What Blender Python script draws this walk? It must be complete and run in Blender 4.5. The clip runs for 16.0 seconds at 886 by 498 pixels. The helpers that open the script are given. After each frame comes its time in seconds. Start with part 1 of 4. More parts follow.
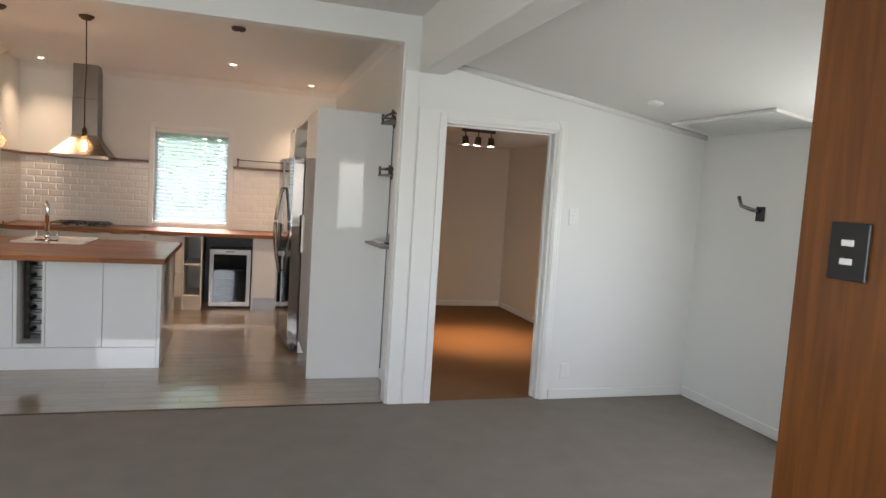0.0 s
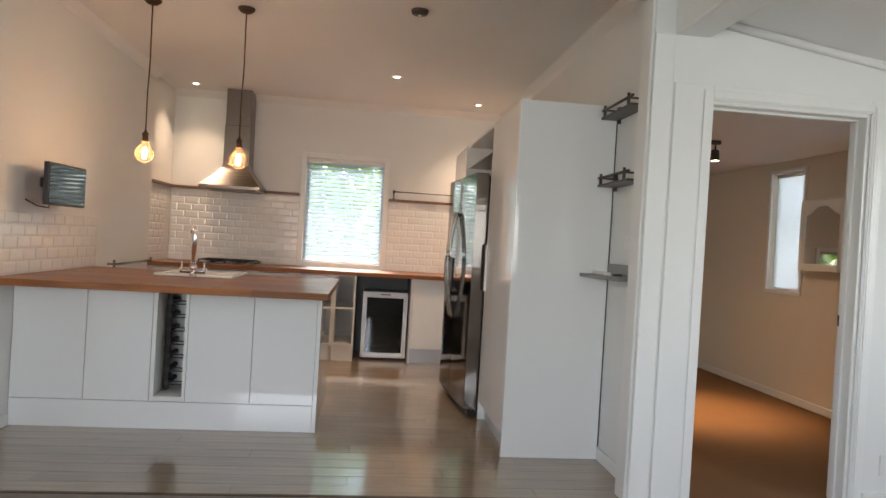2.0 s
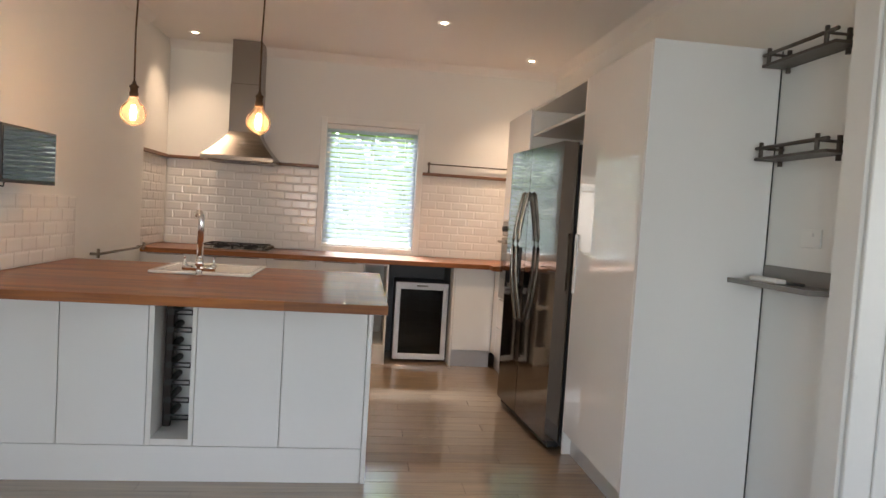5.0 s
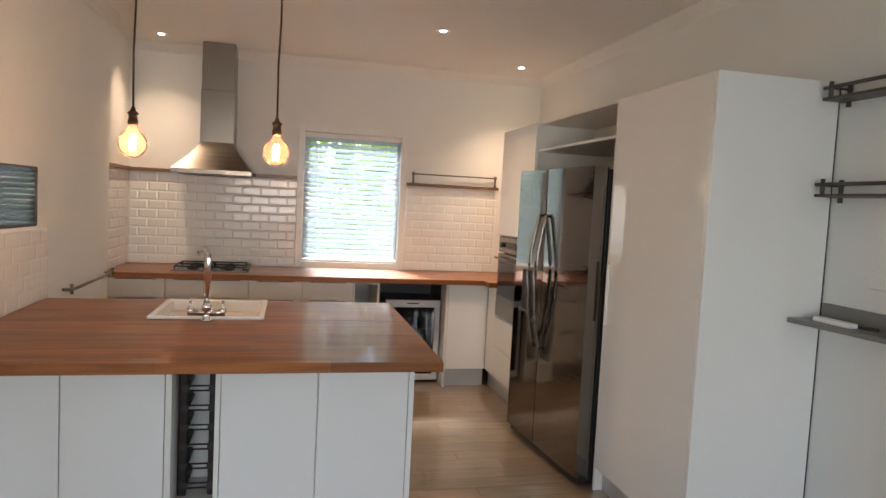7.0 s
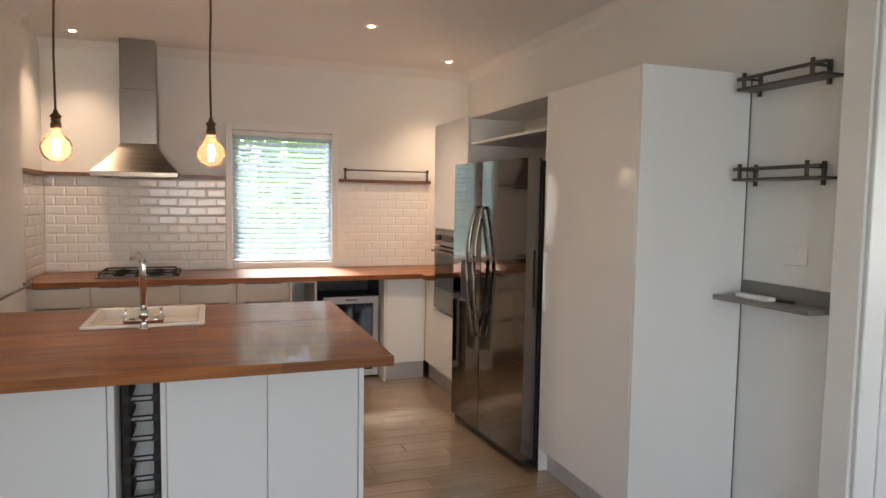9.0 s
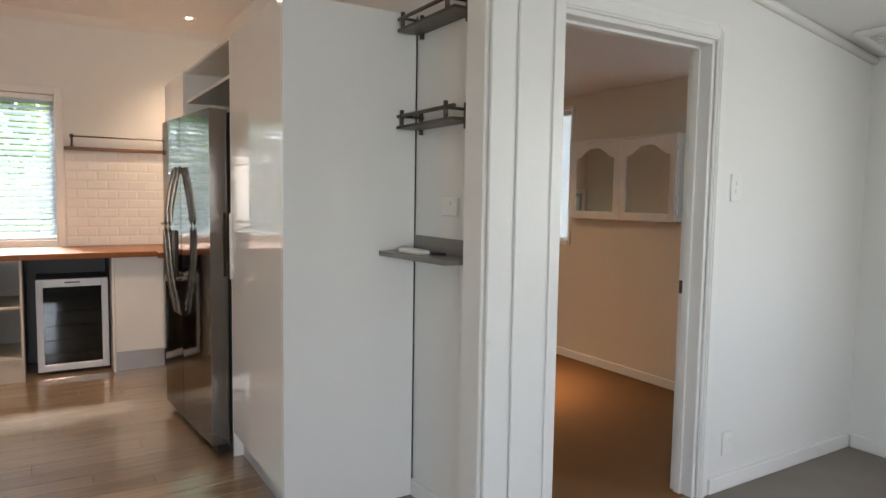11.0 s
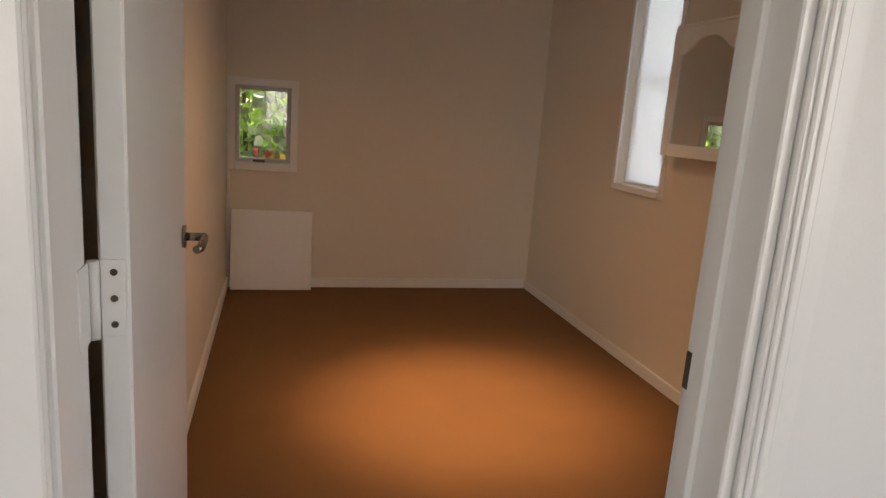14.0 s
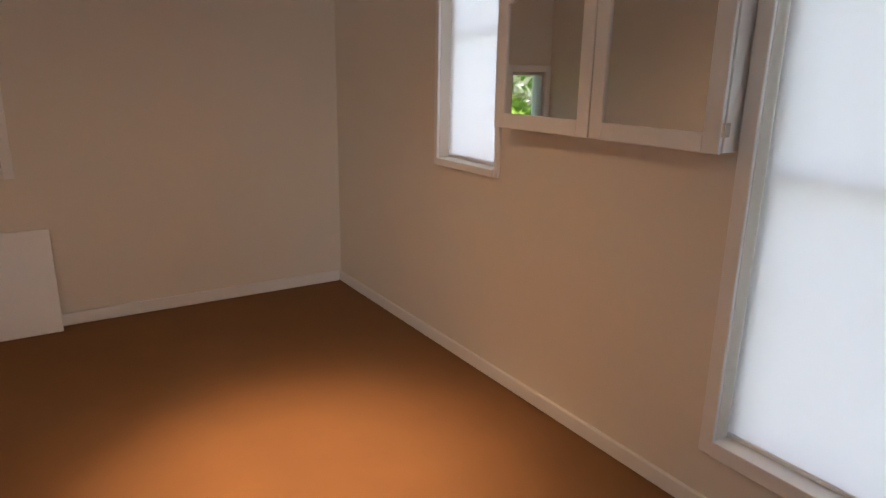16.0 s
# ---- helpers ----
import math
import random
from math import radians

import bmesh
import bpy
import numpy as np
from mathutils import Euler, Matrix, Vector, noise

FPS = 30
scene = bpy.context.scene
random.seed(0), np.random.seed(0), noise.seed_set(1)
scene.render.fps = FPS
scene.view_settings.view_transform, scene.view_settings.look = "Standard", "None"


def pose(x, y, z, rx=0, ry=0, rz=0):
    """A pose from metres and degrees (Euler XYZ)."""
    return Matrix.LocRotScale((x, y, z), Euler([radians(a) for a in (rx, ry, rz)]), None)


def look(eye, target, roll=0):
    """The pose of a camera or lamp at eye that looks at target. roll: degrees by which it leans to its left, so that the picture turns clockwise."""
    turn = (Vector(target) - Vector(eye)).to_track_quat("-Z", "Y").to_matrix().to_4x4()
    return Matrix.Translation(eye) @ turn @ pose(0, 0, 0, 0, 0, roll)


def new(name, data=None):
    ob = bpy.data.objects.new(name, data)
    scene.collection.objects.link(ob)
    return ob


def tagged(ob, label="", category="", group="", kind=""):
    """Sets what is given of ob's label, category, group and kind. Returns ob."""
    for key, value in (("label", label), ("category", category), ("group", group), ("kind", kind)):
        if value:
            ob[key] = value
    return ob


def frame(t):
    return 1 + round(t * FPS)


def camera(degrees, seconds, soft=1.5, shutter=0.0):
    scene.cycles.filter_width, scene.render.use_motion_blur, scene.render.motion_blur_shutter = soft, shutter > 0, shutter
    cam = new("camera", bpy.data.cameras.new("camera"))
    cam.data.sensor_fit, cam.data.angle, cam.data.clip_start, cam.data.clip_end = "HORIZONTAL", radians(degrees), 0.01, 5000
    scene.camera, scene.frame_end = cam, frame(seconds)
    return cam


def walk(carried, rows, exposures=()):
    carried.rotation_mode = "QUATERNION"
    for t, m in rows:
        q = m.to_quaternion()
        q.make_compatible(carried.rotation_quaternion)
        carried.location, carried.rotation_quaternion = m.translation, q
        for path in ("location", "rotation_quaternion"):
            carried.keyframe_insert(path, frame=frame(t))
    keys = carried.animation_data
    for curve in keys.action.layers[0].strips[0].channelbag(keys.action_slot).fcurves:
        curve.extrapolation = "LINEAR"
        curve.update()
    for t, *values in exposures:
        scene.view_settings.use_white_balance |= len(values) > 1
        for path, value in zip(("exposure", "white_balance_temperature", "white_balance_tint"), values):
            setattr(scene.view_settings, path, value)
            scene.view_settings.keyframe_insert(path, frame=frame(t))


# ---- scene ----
EXPOSURE = 2.1
cam = camera(68.3, 16.0)
PATH = [
    (0, (0.652, 0.086, 1.514), (1.246, 1.989, 1.349), 3.7),
    (0.5, (0.568, 0.564, 1.427), (0.933, 2.53, 1.368), 4.0),
    (1, (0.497, 0.903, 1.347), (0.728, 2.889, 1.355), 3.5),
    (1.5, (0.447, 1.165, 1.276), (0.649, 3.155, 1.291), 3.4),
    (2, (0.336, 1.427, 1.239), (0.565, 3.413, 1.223), 3.4),
    (2.5, (0.256, 1.725, 1.228), (0.492, 3.711, 1.188), 3.4),
    (3, (0.191, 1.983, 1.224), (0.42, 3.969, 1.166), 3.5),
    (3.5, (0.134, 2.14, 1.226), (0.369, 4.125, 1.156), 3.5),
    (6, (-0.196, 2.712, 1.406), (0.092, 4.688, 1.288), 3.8),
    (6.5, (-0.338, 2.789, 1.461), (0.023, 4.752, 1.338), 3.4),
    (7, (-0.478, 2.844, 1.519), (-0.02, 4.786, 1.383), 2.9),
    (7.5, (-0.664, 2.926, 1.534), (-0.084, 4.835, 1.387), 2.6),
    (8, (-0.718, 2.899, 1.551), (-0.095, 4.794, 1.402), 1.8),
    (10.5, (0.09, 2.72, 1.39), (1.013, 4.483, 1.243), 0.8),
    (11, (0.387, 2.695, 1.347), (1.427, 4.396, 1.188), 0.9),
    (11.5, (0.803, 2.857, 1.363), (1.845, 4.548, 1.123), 1.5),
    (12, (1.156, 2.997, 1.327), (2.154, 4.706, 1.038), 2.0),
    (12.5, (1.459, 3.148, 1.301), (2.375, 4.896, 0.979), 2.4),
    (13, (1.796, 3.364, 1.284), (2.555, 5.183, 0.942), 2.7),
    (13.5, (2.103, 3.634, 1.308), (2.682, 5.511, 0.929), 3.7),
    (14, (2.236, 3.826, 1.315), (2.733, 5.721, 0.912), 4.2),
    (14.5, (2.275, 3.961, 1.333), (2.827, 5.835, 0.907), 4.6),
    (15, (2.36, 4.24, 1.336), (3.049, 6.06, 0.874), 3.0),
    (15.5, (2.421, 4.424, 1.379), (3.287, 6.157, 0.881), 1.7),
    (16, (2.411, 4.559, 1.418), (3.463, 6.176, 0.889), 1.0),
]
walk(cam, [(t, look(eye, target, roll)) for t, eye, target, roll in PATH], exposures=[(0, EXPOSURE, 6500, 10), (11, EXPOSURE, 6500, 10), (12.5, EXPOSURE - 0.05, 6900, 13), (13.5, EXPOSURE - 0.22, 7200, 16), (14.5, EXPOSURE + 0.03, 7200, 18), (16, EXPOSURE + 0.13, 6600, 18)])

# ---- light ----
KELVIN_WARM = (1.0, 0.71, 0.48)
COOL = (0.99, 0.955, 0.965)
BLINDSKY = (0.84, 0.93, 1.0)

world = bpy.data.worlds.new("sky")
scene.world = world
world.use_nodes = True
wn = world.node_tree
sky = wn.nodes.new("ShaderNodeTexSky")
sky.sky_type, sky.sun_disc = "NISHITA", False
sky.sun_elevation, sky.sun_rotation = radians(52), radians(-12)
wn.links.new(sky.outputs[0], wn.nodes["Background"].inputs[0])
wn.nodes["Background"].inputs[1].default_value = 0.15


def lamp(name, kind, m, power, colour, **more):
    data = bpy.data.lights.new(name, kind)
    data.energy, data.color = power, colour
    if kind == "AREA":
        data.shape, data.size, data.size_y = "RECTANGLE", more["size"], more["size_y"]
    elif kind == "SPOT":
        data.spot_size, data.spot_blend, data.shadow_soft_size = radians(more["cone"]), more["blend"], more["soft"]
    elif kind == "SUN":
        data.angle = radians(more["angle"])
    else:
        data.shadow_soft_size = more["soft"]
    ob = new(name, data)
    ob.matrix_world = m
    return ob


lamp("sun", "SUN", pose(0, 0, 10, -38, 0, 12), 4.1, (0.97, 0.98, 1.0), angle=12)
# daylight in the living room's rear glazing, behind the walk
lamp("sky_rear_wide", "AREA", look((-0.6, -1.66, 1.40), (-0.6, 3, 1.2)), 20.5, (0.955, 0.955, 0.985), size=2.25, size_y=1.15)
lamp("sky_rear_window", "AREA", look((2.4, -1.66, 1.40), (2.4, 3, 1.40)), 2.7, COOL, size=0.82, size_y=1.15)
# fill lamps in unseen side openings, added to brighten door wall and tall cabinets
lamp("added_fill_right", "AREA", look((4.26, 2.5, 1.45), (0, 2.6, 1.2)), 6.2, COOL, size=1.5, size_y=1.1)
lamp("added_fill_left", "AREA", look((-3.26, 2.0, 1.5), (3, 2.2, 1.3)), 1.9, COOL, size=1.8, size_y=1.3)
# daylight behind the bedroom blinds
lamp("sky_blind_narrow", "AREA", look((4.34, 7.095, 1.55), (3, 7.095, 1.55)), 1.2, BLINDSKY, size=0.45, size_y=1.08)
lamp("sky_blind_wide", "AREA", look((4.34, 5.2, 1.18), (3, 5.2, 1.18)), 2.6, BLINDSKY, size=0.82, size_y=1.75)

DOWNLIGHTS = [(-1.494, 8.345), (0.511, 7.366), (1.404, 8.246)]
CEIL = 2.72
for (x, y), power in zip(DOWNLIGHTS, (13, 26, 22)):
    lamp("downlight_beam", "SPOT", pose(x, y, CEIL - 0.012), power, KELVIN_WARM, cone=100, blend=1.0, soft=0.03)
PENDANTS = [(-1.148, 5.903), (-0.55, 5.898)]
for x, y in PENDANTS:
    lamp("pendant_glow", "POINT", pose(x, y, 1.715), 1.4, (1.0, 0.56, 0.34), soft=0.02)
SPOT_Y, SPOT_Z = 6.42, 2.10
SPOTS = [2.79, 2.93, 3.07]
ROOM_SPOT_AIMS = [(3.10, 6.50, 0.0), (2.80, 6.72, 0.0), (3.16, 6.48, 0.0)]
for x, aim, power, cone in zip(SPOTS, ROOM_SPOT_AIMS, (54, 10, 28), (49, 150, 66)):
    head = Vector((x, SPOT_Y, SPOT_Z))
    lamp("spot_beam", "SPOT", look(head + (Vector(aim) - head).normalized() * 0.075, aim), power, (1.0, 0.61, 0.325), cone=cone, blend=1.0, soft=0.025)

# ---- materials ----


def material(name, colour, rough=0.5, metal=0.0, tint=0.06, scale=8.0, fine=90.0, bump=0.05, coat=0.0, per_object=0.0, stretch=(1, 1, 1), second=None, island=0.0, rough_var=0.08):
    """A surface with grain and stains at two scales in world metres."""
    m = bpy.data.materials.new(name)
    m.use_nodes = True
    n, l = m.node_tree.nodes, m.node_tree.links
    b = n["Principled BSDF"]
    geo = n.new("ShaderNodeNewGeometry")
    mp = n.new("ShaderNodeMapping")
    mp.inputs["Scale"].default_value = stretch
    l.new(geo.outputs["Position"], mp.inputs[0])
    big = n.new("ShaderNodeTexNoise")
    big.inputs["Scale"].default_value, big.inputs["Detail"].default_value = scale, 4
    small = n.new("ShaderNodeTexNoise")
    small.inputs["Scale"].default_value, small.inputs["Detail"].default_value = fine, 3
    l.new(mp.outputs[0], big.inputs[0])
    l.new(mp.outputs[0], small.inputs[0])
    mix = n.new("ShaderNodeMix")
    mix.data_type = "RGBA"
    lo = tuple(c * (1 - tint * 1.6) for c in colour)
    hi = second or tuple(min(1, c * (1 + tint)) for c in colour)
    mix.inputs[6].default_value, mix.inputs[7].default_value = (*lo, 1), (*hi, 1)
    blend = n.new("ShaderNodeMath")
    blend.operation = "MULTIPLY_ADD"
    blend.inputs[1].default_value = 0.45
    l.new(small.outputs[0], blend.inputs[0])
    sc = n.new("ShaderNodeMath")
    sc.operation = "MULTIPLY"
    sc.inputs[1].default_value = 0.6
    l.new(big.outputs[0], sc.inputs[0])
    l.new(sc.outputs[0], blend.inputs[2])
    l.new(blend.outputs[0], mix.inputs[0])
    out = mix.outputs[2]
    if per_object or island:
        hsv = n.new("ShaderNodeHueSaturation")
        info = n.new("ShaderNodeObjectInfo") if per_object else geo
        rng = n.new("ShaderNodeMapRange")
        amount = per_object or island
        rng.inputs[3].default_value, rng.inputs[4].default_value = 1 - amount, 1 + amount
        l.new(info.outputs["Random" if per_object else "Random Per Island"], rng.inputs[0])
        l.new(rng.outputs[0], hsv.inputs["Value"])
        l.new(out, hsv.inputs["Color"])
        out = hsv.outputs[0]
    l.new(out, b.inputs["Base Color"])
    rr = n.new("ShaderNodeMapRange")
    rr.inputs[3].default_value, rr.inputs[4].default_value = max(0.02, rough - rough_var), min(1, rough + rough_var)
    l.new(big.outputs[0], rr.inputs[0])
    l.new(rr.outputs[0], b.inputs["Roughness"])
    b.inputs["Metallic"].default_value = metal
    b.inputs["Coat Weight"].default_value = coat
    b.inputs["Coat Roughness"].default_value = 0.025
    if bump:
        bp = n.new("ShaderNodeBump")
        bp.inputs["Strength"].default_value, bp.inputs["Distance"].default_value = bump, 0.004
        l.new(small.outputs[0], bp.inputs["Height"])
        l.new(bp.outputs[0], b.inputs["Normal"])
    return m


def timber(name, dark, light, along="x", rough=0.35, coat=0.3, stave=None, per_object=0.0, bump=0.12, swirl=0.6, wear=0.09, coat_rough=0.13, coat_ior=1.5):
    """Oiled wood: streaks along one axis, and staves where a size is given."""
    m = bpy.data.materials.new(name)
    m.use_nodes = True
    n, l = m.node_tree.nodes, m.node_tree.links
    b = n["Principled BSDF"]
    geo = n.new("ShaderNodeNewGeometry")
    mp = n.new("ShaderNodeMapping")
    mp.inputs["Scale"].default_value = {"x": (1.5, 26, 26), "y": (26, 1.5, 26), "z": (26, 26, 1.5)}[along]
    l.new(geo.outputs["Position"], mp.inputs[0])
    grain = n.new("ShaderNodeTexNoise")
    grain.inputs["Scale"].default_value, grain.inputs["Detail"].default_value, grain.inputs["Distortion"].default_value = 1.6, 6 if swirl > 0.3 else 3, swirl
    l.new(mp.outputs[0], grain.inputs[0])
    stain = n.new("ShaderNodeTexNoise")
    stain.inputs["Scale"].default_value = 2.5
    l.new(geo.outputs["Position"], stain.inputs[0])
    ramp = n.new("ShaderNodeValToRGB")
    ramp.color_ramp.elements[0].color, ramp.color_ramp.elements[1].color = (*dark, 1), (*light, 1)
    ramp.color_ramp.elements[0].position, ramp.color_ramp.elements[1].position = 0.28, 0.72
    l.new(grain.outputs[0], ramp.inputs[0])
    out = ramp.outputs[0]
    val = n.new("ShaderNodeHueSaturation")
    l.new(out, val.inputs["Color"])
    rng = n.new("ShaderNodeMapRange")
    rng.inputs[3].default_value, rng.inputs[4].default_value = 0.82, 1.18
    l.new(stain.outputs[0], rng.inputs[0])
    l.new(rng.outputs[0], val.inputs["Value"])
    out = val.outputs[0]
    height = grain.outputs[0]
    if stave:
        br = n.new("ShaderNodeTexBrick")
        br.inputs["Scale"].default_value = 1.0
        br.inputs["Brick Width"].default_value, br.inputs["Row Height"].default_value = stave
        br.inputs["Mortar Size"].default_value, br.inputs["Bias"].default_value = 0.0006, 0.0
        br.inputs["Color1"].default_value, br.inputs["Color2"].default_value = (0.72, 0.72, 0.72, 1), (1.12, 1.1, 1.08, 1)
        br.inputs["Mortar"].default_value = (0.5, 0.5, 0.5, 1)
        l.new(geo.outputs["Position"], br.inputs[0])
        mul = n.new("ShaderNodeMix")
        mul.data_type, mul.blend_type = "RGBA", "MULTIPLY"
        mul.inputs[0].default_value = 1.0
        l.new(out, mul.inputs[6])
        l.new(br.outputs[0], mul.inputs[7])
        out = mul.outputs[2]
    if per_object:
        hsv = n.new("ShaderNodeHueSaturation")
        info = n.new("ShaderNodeObjectInfo")
        r2 = n.new("ShaderNodeMapRange")
        r2.inputs[3].default_value, r2.inputs[4].default_value = 1 - per_object, 1 + per_object
        l.new(info.outputs["Random"], r2.inputs[0])
        l.new(r2.outputs[0], hsv.inputs["Value"])
        l.new(out, hsv.inputs["Color"])
        out = hsv.outputs[0]
    l.new(out, b.inputs["Base Color"])
    r3 = n.new("ShaderNodeMapRange")
    r3.inputs[3].default_value, r3.inputs[4].default_value = rough - wear, rough + wear
    l.new(stain.outputs[0], r3.inputs[0])
    l.new(r3.outputs[0], b.inputs["Roughness"])
    b.inputs["Coat Weight"].default_value, b.inputs["Coat Roughness"].default_value = coat, coat_rough
    b.inputs["Coat IOR"].default_value = coat_ior
    bp = n.new("ShaderNodeBump")
    bp.inputs["Strength"].default_value, bp.inputs["Distance"].default_value = bump, 0.002
    l.new(height, bp.inputs["Height"])
    l.new(bp.outputs[0], b.inputs["Normal"])
    return m


def glow(name, colour, strength):
    m = bpy.data.materials.new(name)
    m.use_nodes = True
    b = m.node_tree.nodes["Principled BSDF"]
    b.inputs["Base Color"].default_value = (*colour, 1)
    b.inputs["Emission Color"].default_value, b.inputs["Emission Strength"].default_value = (*colour, 1), strength
    return m


def glass(name, colour=(1, 1, 1), rough=0.0):
    m = bpy.data.materials.new(name)
    m.use_nodes = True
    b = m.node_tree.nodes["Principled BSDF"]
    b.inputs["Base Color"].default_value = (*colour, 1)
    b.inputs["Roughness"].default_value, b.inputs["Transmission Weight"].default_value, b.inputs["IOR"].default_value = rough, 1.0, 1.45
    return m


def sheer(name, colour, share, weave=400.0):
    """A white sheet that lets daylight glow through it."""
    m = material(name, colour, rough=0.6, tint=0.04, scale=3, fine=weave, bump=0.04)
    n, l = m.node_tree.nodes, m.node_tree.links
    tr = n.new("ShaderNodeBsdfTranslucent")
    tr.inputs[0].default_value = (*colour, 1)
    mix = n.new("ShaderNodeMixShader")
    mix.inputs[0].default_value = share
    l.new(n["Principled BSDF"].outputs[0], mix.inputs[1])
    l.new(tr.outputs[0], mix.inputs[2])
    l.new(mix.outputs[0], n["Material Output"].inputs[0])
    return m


WALL = material("wall_paint", (0.78, 0.78, 0.76), rough=0.55, tint=0.025, scale=1.6, fine=160, bump=0.06)
ROOM_WALL = material("bedroom_paint", (0.73, 0.685, 0.60), rough=0.6, tint=0.03, scale=1.4, fine=160, bump=0.06)
CEILING = material("ceiling_paint", (0.78, 0.77, 0.75), rough=0.75, tint=0.025, scale=1.2, fine=120, bump=0.05)
TRIM = material("gloss_trim_paint", (0.80, 0.80, 0.78), rough=0.32, tint=0.03, scale=5, fine=60, bump=0.05)
CABINET = material("white_gloss_laminate", (0.80, 0.80, 0.79), rough=0.03, tint=0.015, scale=2, fine=40, bump=0.0, rough_var=0.004)
CARCASS = material("white_melamine", (0.76, 0.75, 0.72), rough=0.4, tint=0.02, scale=3, fine=80, bump=0.01)
KICK = material("brushed_kickboard", (0.55, 0.55, 0.56), rough=0.35, metal=0.3, tint=0.05, scale=6, fine=120, bump=0.02, stretch=(1, 1, 12))
WORKTOP = timber("oiled_hardwood_worktop", (0.165, 0.045, 0.004), (0.33, 0.105, 0.009), "x", rough=0.55, coat=0.36, coat_rough=0.05, stave=(0.62, 0.048))
SHELFWOOD = timber("dark_shelf_timber", (0.10, 0.045, 0.022), (0.22, 0.10, 0.05), "x", rough=0.4, coat=0.15)
PANELWOOD = timber("varnished_panel_timber", (0.105, 0.031, 0.004), (0.20, 0.068, 0.010), "z", rough=0.34, coat=0.3)
BOARD = timber("grey_brown_floorboard", (0.208, 0.146, 0.090), (0.305, 0.217, 0.135), "x", rough=0.36, coat=1.0, per_object=0.10, bump=0.0, swirl=0.05, wear=0.0, coat_rough=0.10, coat_ior=1.85)
UNDERFLOOR = material("floor_joint", (0.13, 0.105, 0.08), rough=0.8)
CARPET = material("grey_brown_carpet", (0.235, 0.205, 0.18), rough=0.95, tint=0.16, scale=5, fine=420, bump=0.9, second=(0.295, 0.26, 0.23))
ROOM_CARPET = material("tan_carpet", (0.195, 0.094, 0.034), rough=0.95, tint=0.14, scale=4, fine=420, bump=0.9, second=(0.245, 0.122, 0.046))
TILE = material("white_glazed_tile", (0.80, 0.79, 0.77), rough=0.15, tint=0.02, scale=9, fine=50, bump=0.02, per_object=0.02, rough_var=0.03)
GROUT = material("pale_grout", (0.79, 0.78, 0.76), rough=0.85, tint=0.08, scale=20, fine=200, bump=0.2)
STEEL = material("brushed_steel", (0.26, 0.235, 0.205), rough=0.27, metal=1.0, tint=0.02, scale=60, fine=300, bump=0.0, stretch=(8, 8, 0.3), rough_var=0.015)
FRIDGE = material("dark_steel_door", (0.22, 0.203, 0.187), rough=0.07, metal=1.0, tint=0.05, scale=2.2, fine=9, bump=0.16, stretch=(0.6, 0.6, 3), rough_var=0.0)
CHROME = material("chrome", (0.78, 0.78, 0.78), rough=0.10, metal=1.0, tint=0.03, scale=12, fine=80, bump=0.0)
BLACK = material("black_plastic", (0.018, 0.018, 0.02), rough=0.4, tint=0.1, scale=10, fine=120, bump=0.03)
SCREEN = material("black_glass", (0.012, 0.013, 0.014), rough=0.03, tint=0.1, scale=4, fine=30, bump=0.0, rough_var=0.01)
IRON = material("cast_iron", (0.03, 0.03, 0.03), rough=0.6, tint=0.15, scale=14, fine=200, bump=0.25)
DARKWOOD = material("dark_stained_timber", (0.020, 0.012, 0.009), rough=0.65, tint=0.2, scale=12, fine=140, bump=0.1)
BRONZE = material("aged_bronze", (0.10, 0.065, 0.04), rough=0.42, metal=0.9, tint=0.15, scale=30, fine=180, bump=0.05)
CERAMIC = material("white_ceramic", (0.80, 0.80, 0.78), rough=0.12, tint=0.02, scale=4, fine=40, bump=0.0)
PLASTIC = material("white_plastic", (0.80, 0.80, 0.78), rough=0.35, tint=0.02, scale=12, fine=80, bump=0.0)
DARKMETAL = material("dark_bracket_metal", (0.11, 0.095, 0.082), rough=0.38, metal=0.7, tint=0.1, scale=20, fine=150, bump=0.05)
GREYSTONE = material("grey_shelf_slab", (0.20, 0.19, 0.18), rough=0.3, tint=0.1, scale=12, fine=150, bump=0.04)
SLAT = sheer("white_blind_slat", (0.70, 0.77, 0.81), 0.6)
BLIND = sheer("white_roller_blind", (0.86, 0.86, 0.86), 0.6)
ALU = material("grey_window_frame", (0.50, 0.50, 0.50), rough=0.4, metal=0.2, tint=0.05, scale=9, fine=90, bump=0.02)
LEAF = material("ivy_leaf", (0.075, 0.16, 0.03), rough=0.45, tint=0.2, scale=14, fine=120, bump=0.1, island=0.55, second=(0.16, 0.26, 0.05))
_n, _l = LEAF.node_tree.nodes, LEAF.node_tree.links
_tr = _n.new("ShaderNodeBsdfTranslucent")
_tr.inputs[0].default_value = (0.42, 0.60, 0.10, 1)
_mx = _n.new("ShaderNodeMixShader")
_mx.inputs[0].default_value = 0.55
_l.new(_n["Principled BSDF"].outputs[0], _mx.inputs[1])
_l.new(_tr.outputs[0], _mx.inputs[2])
_l.new(_mx.outputs[0], _n["Material Output"].inputs[0])
GRASS = material("lawn", (0.07, 0.12, 0.03), rough=0.9, tint=0.3, scale=3, fine=60, bump=0.6)
BARK = material("vine_stem", (0.10, 0.07, 0.045), rough=0.85, tint=0.25, scale=12, fine=120, bump=0.5)
FILAMENT = glow("filament_glow", (1.0, 0.60, 0.24), 30.0)
DIFFUSER = glow("lamp_glow", (1.0, 0.80, 0.55), 12.0)
PANE = glass("window_glass")
BULB = bpy.data.materials.new("amber_bulb_glass")
BULB.use_nodes = True
_n, _l = BULB.node_tree.nodes, BULB.node_tree.links
_n.remove(_n["Principled BSDF"])
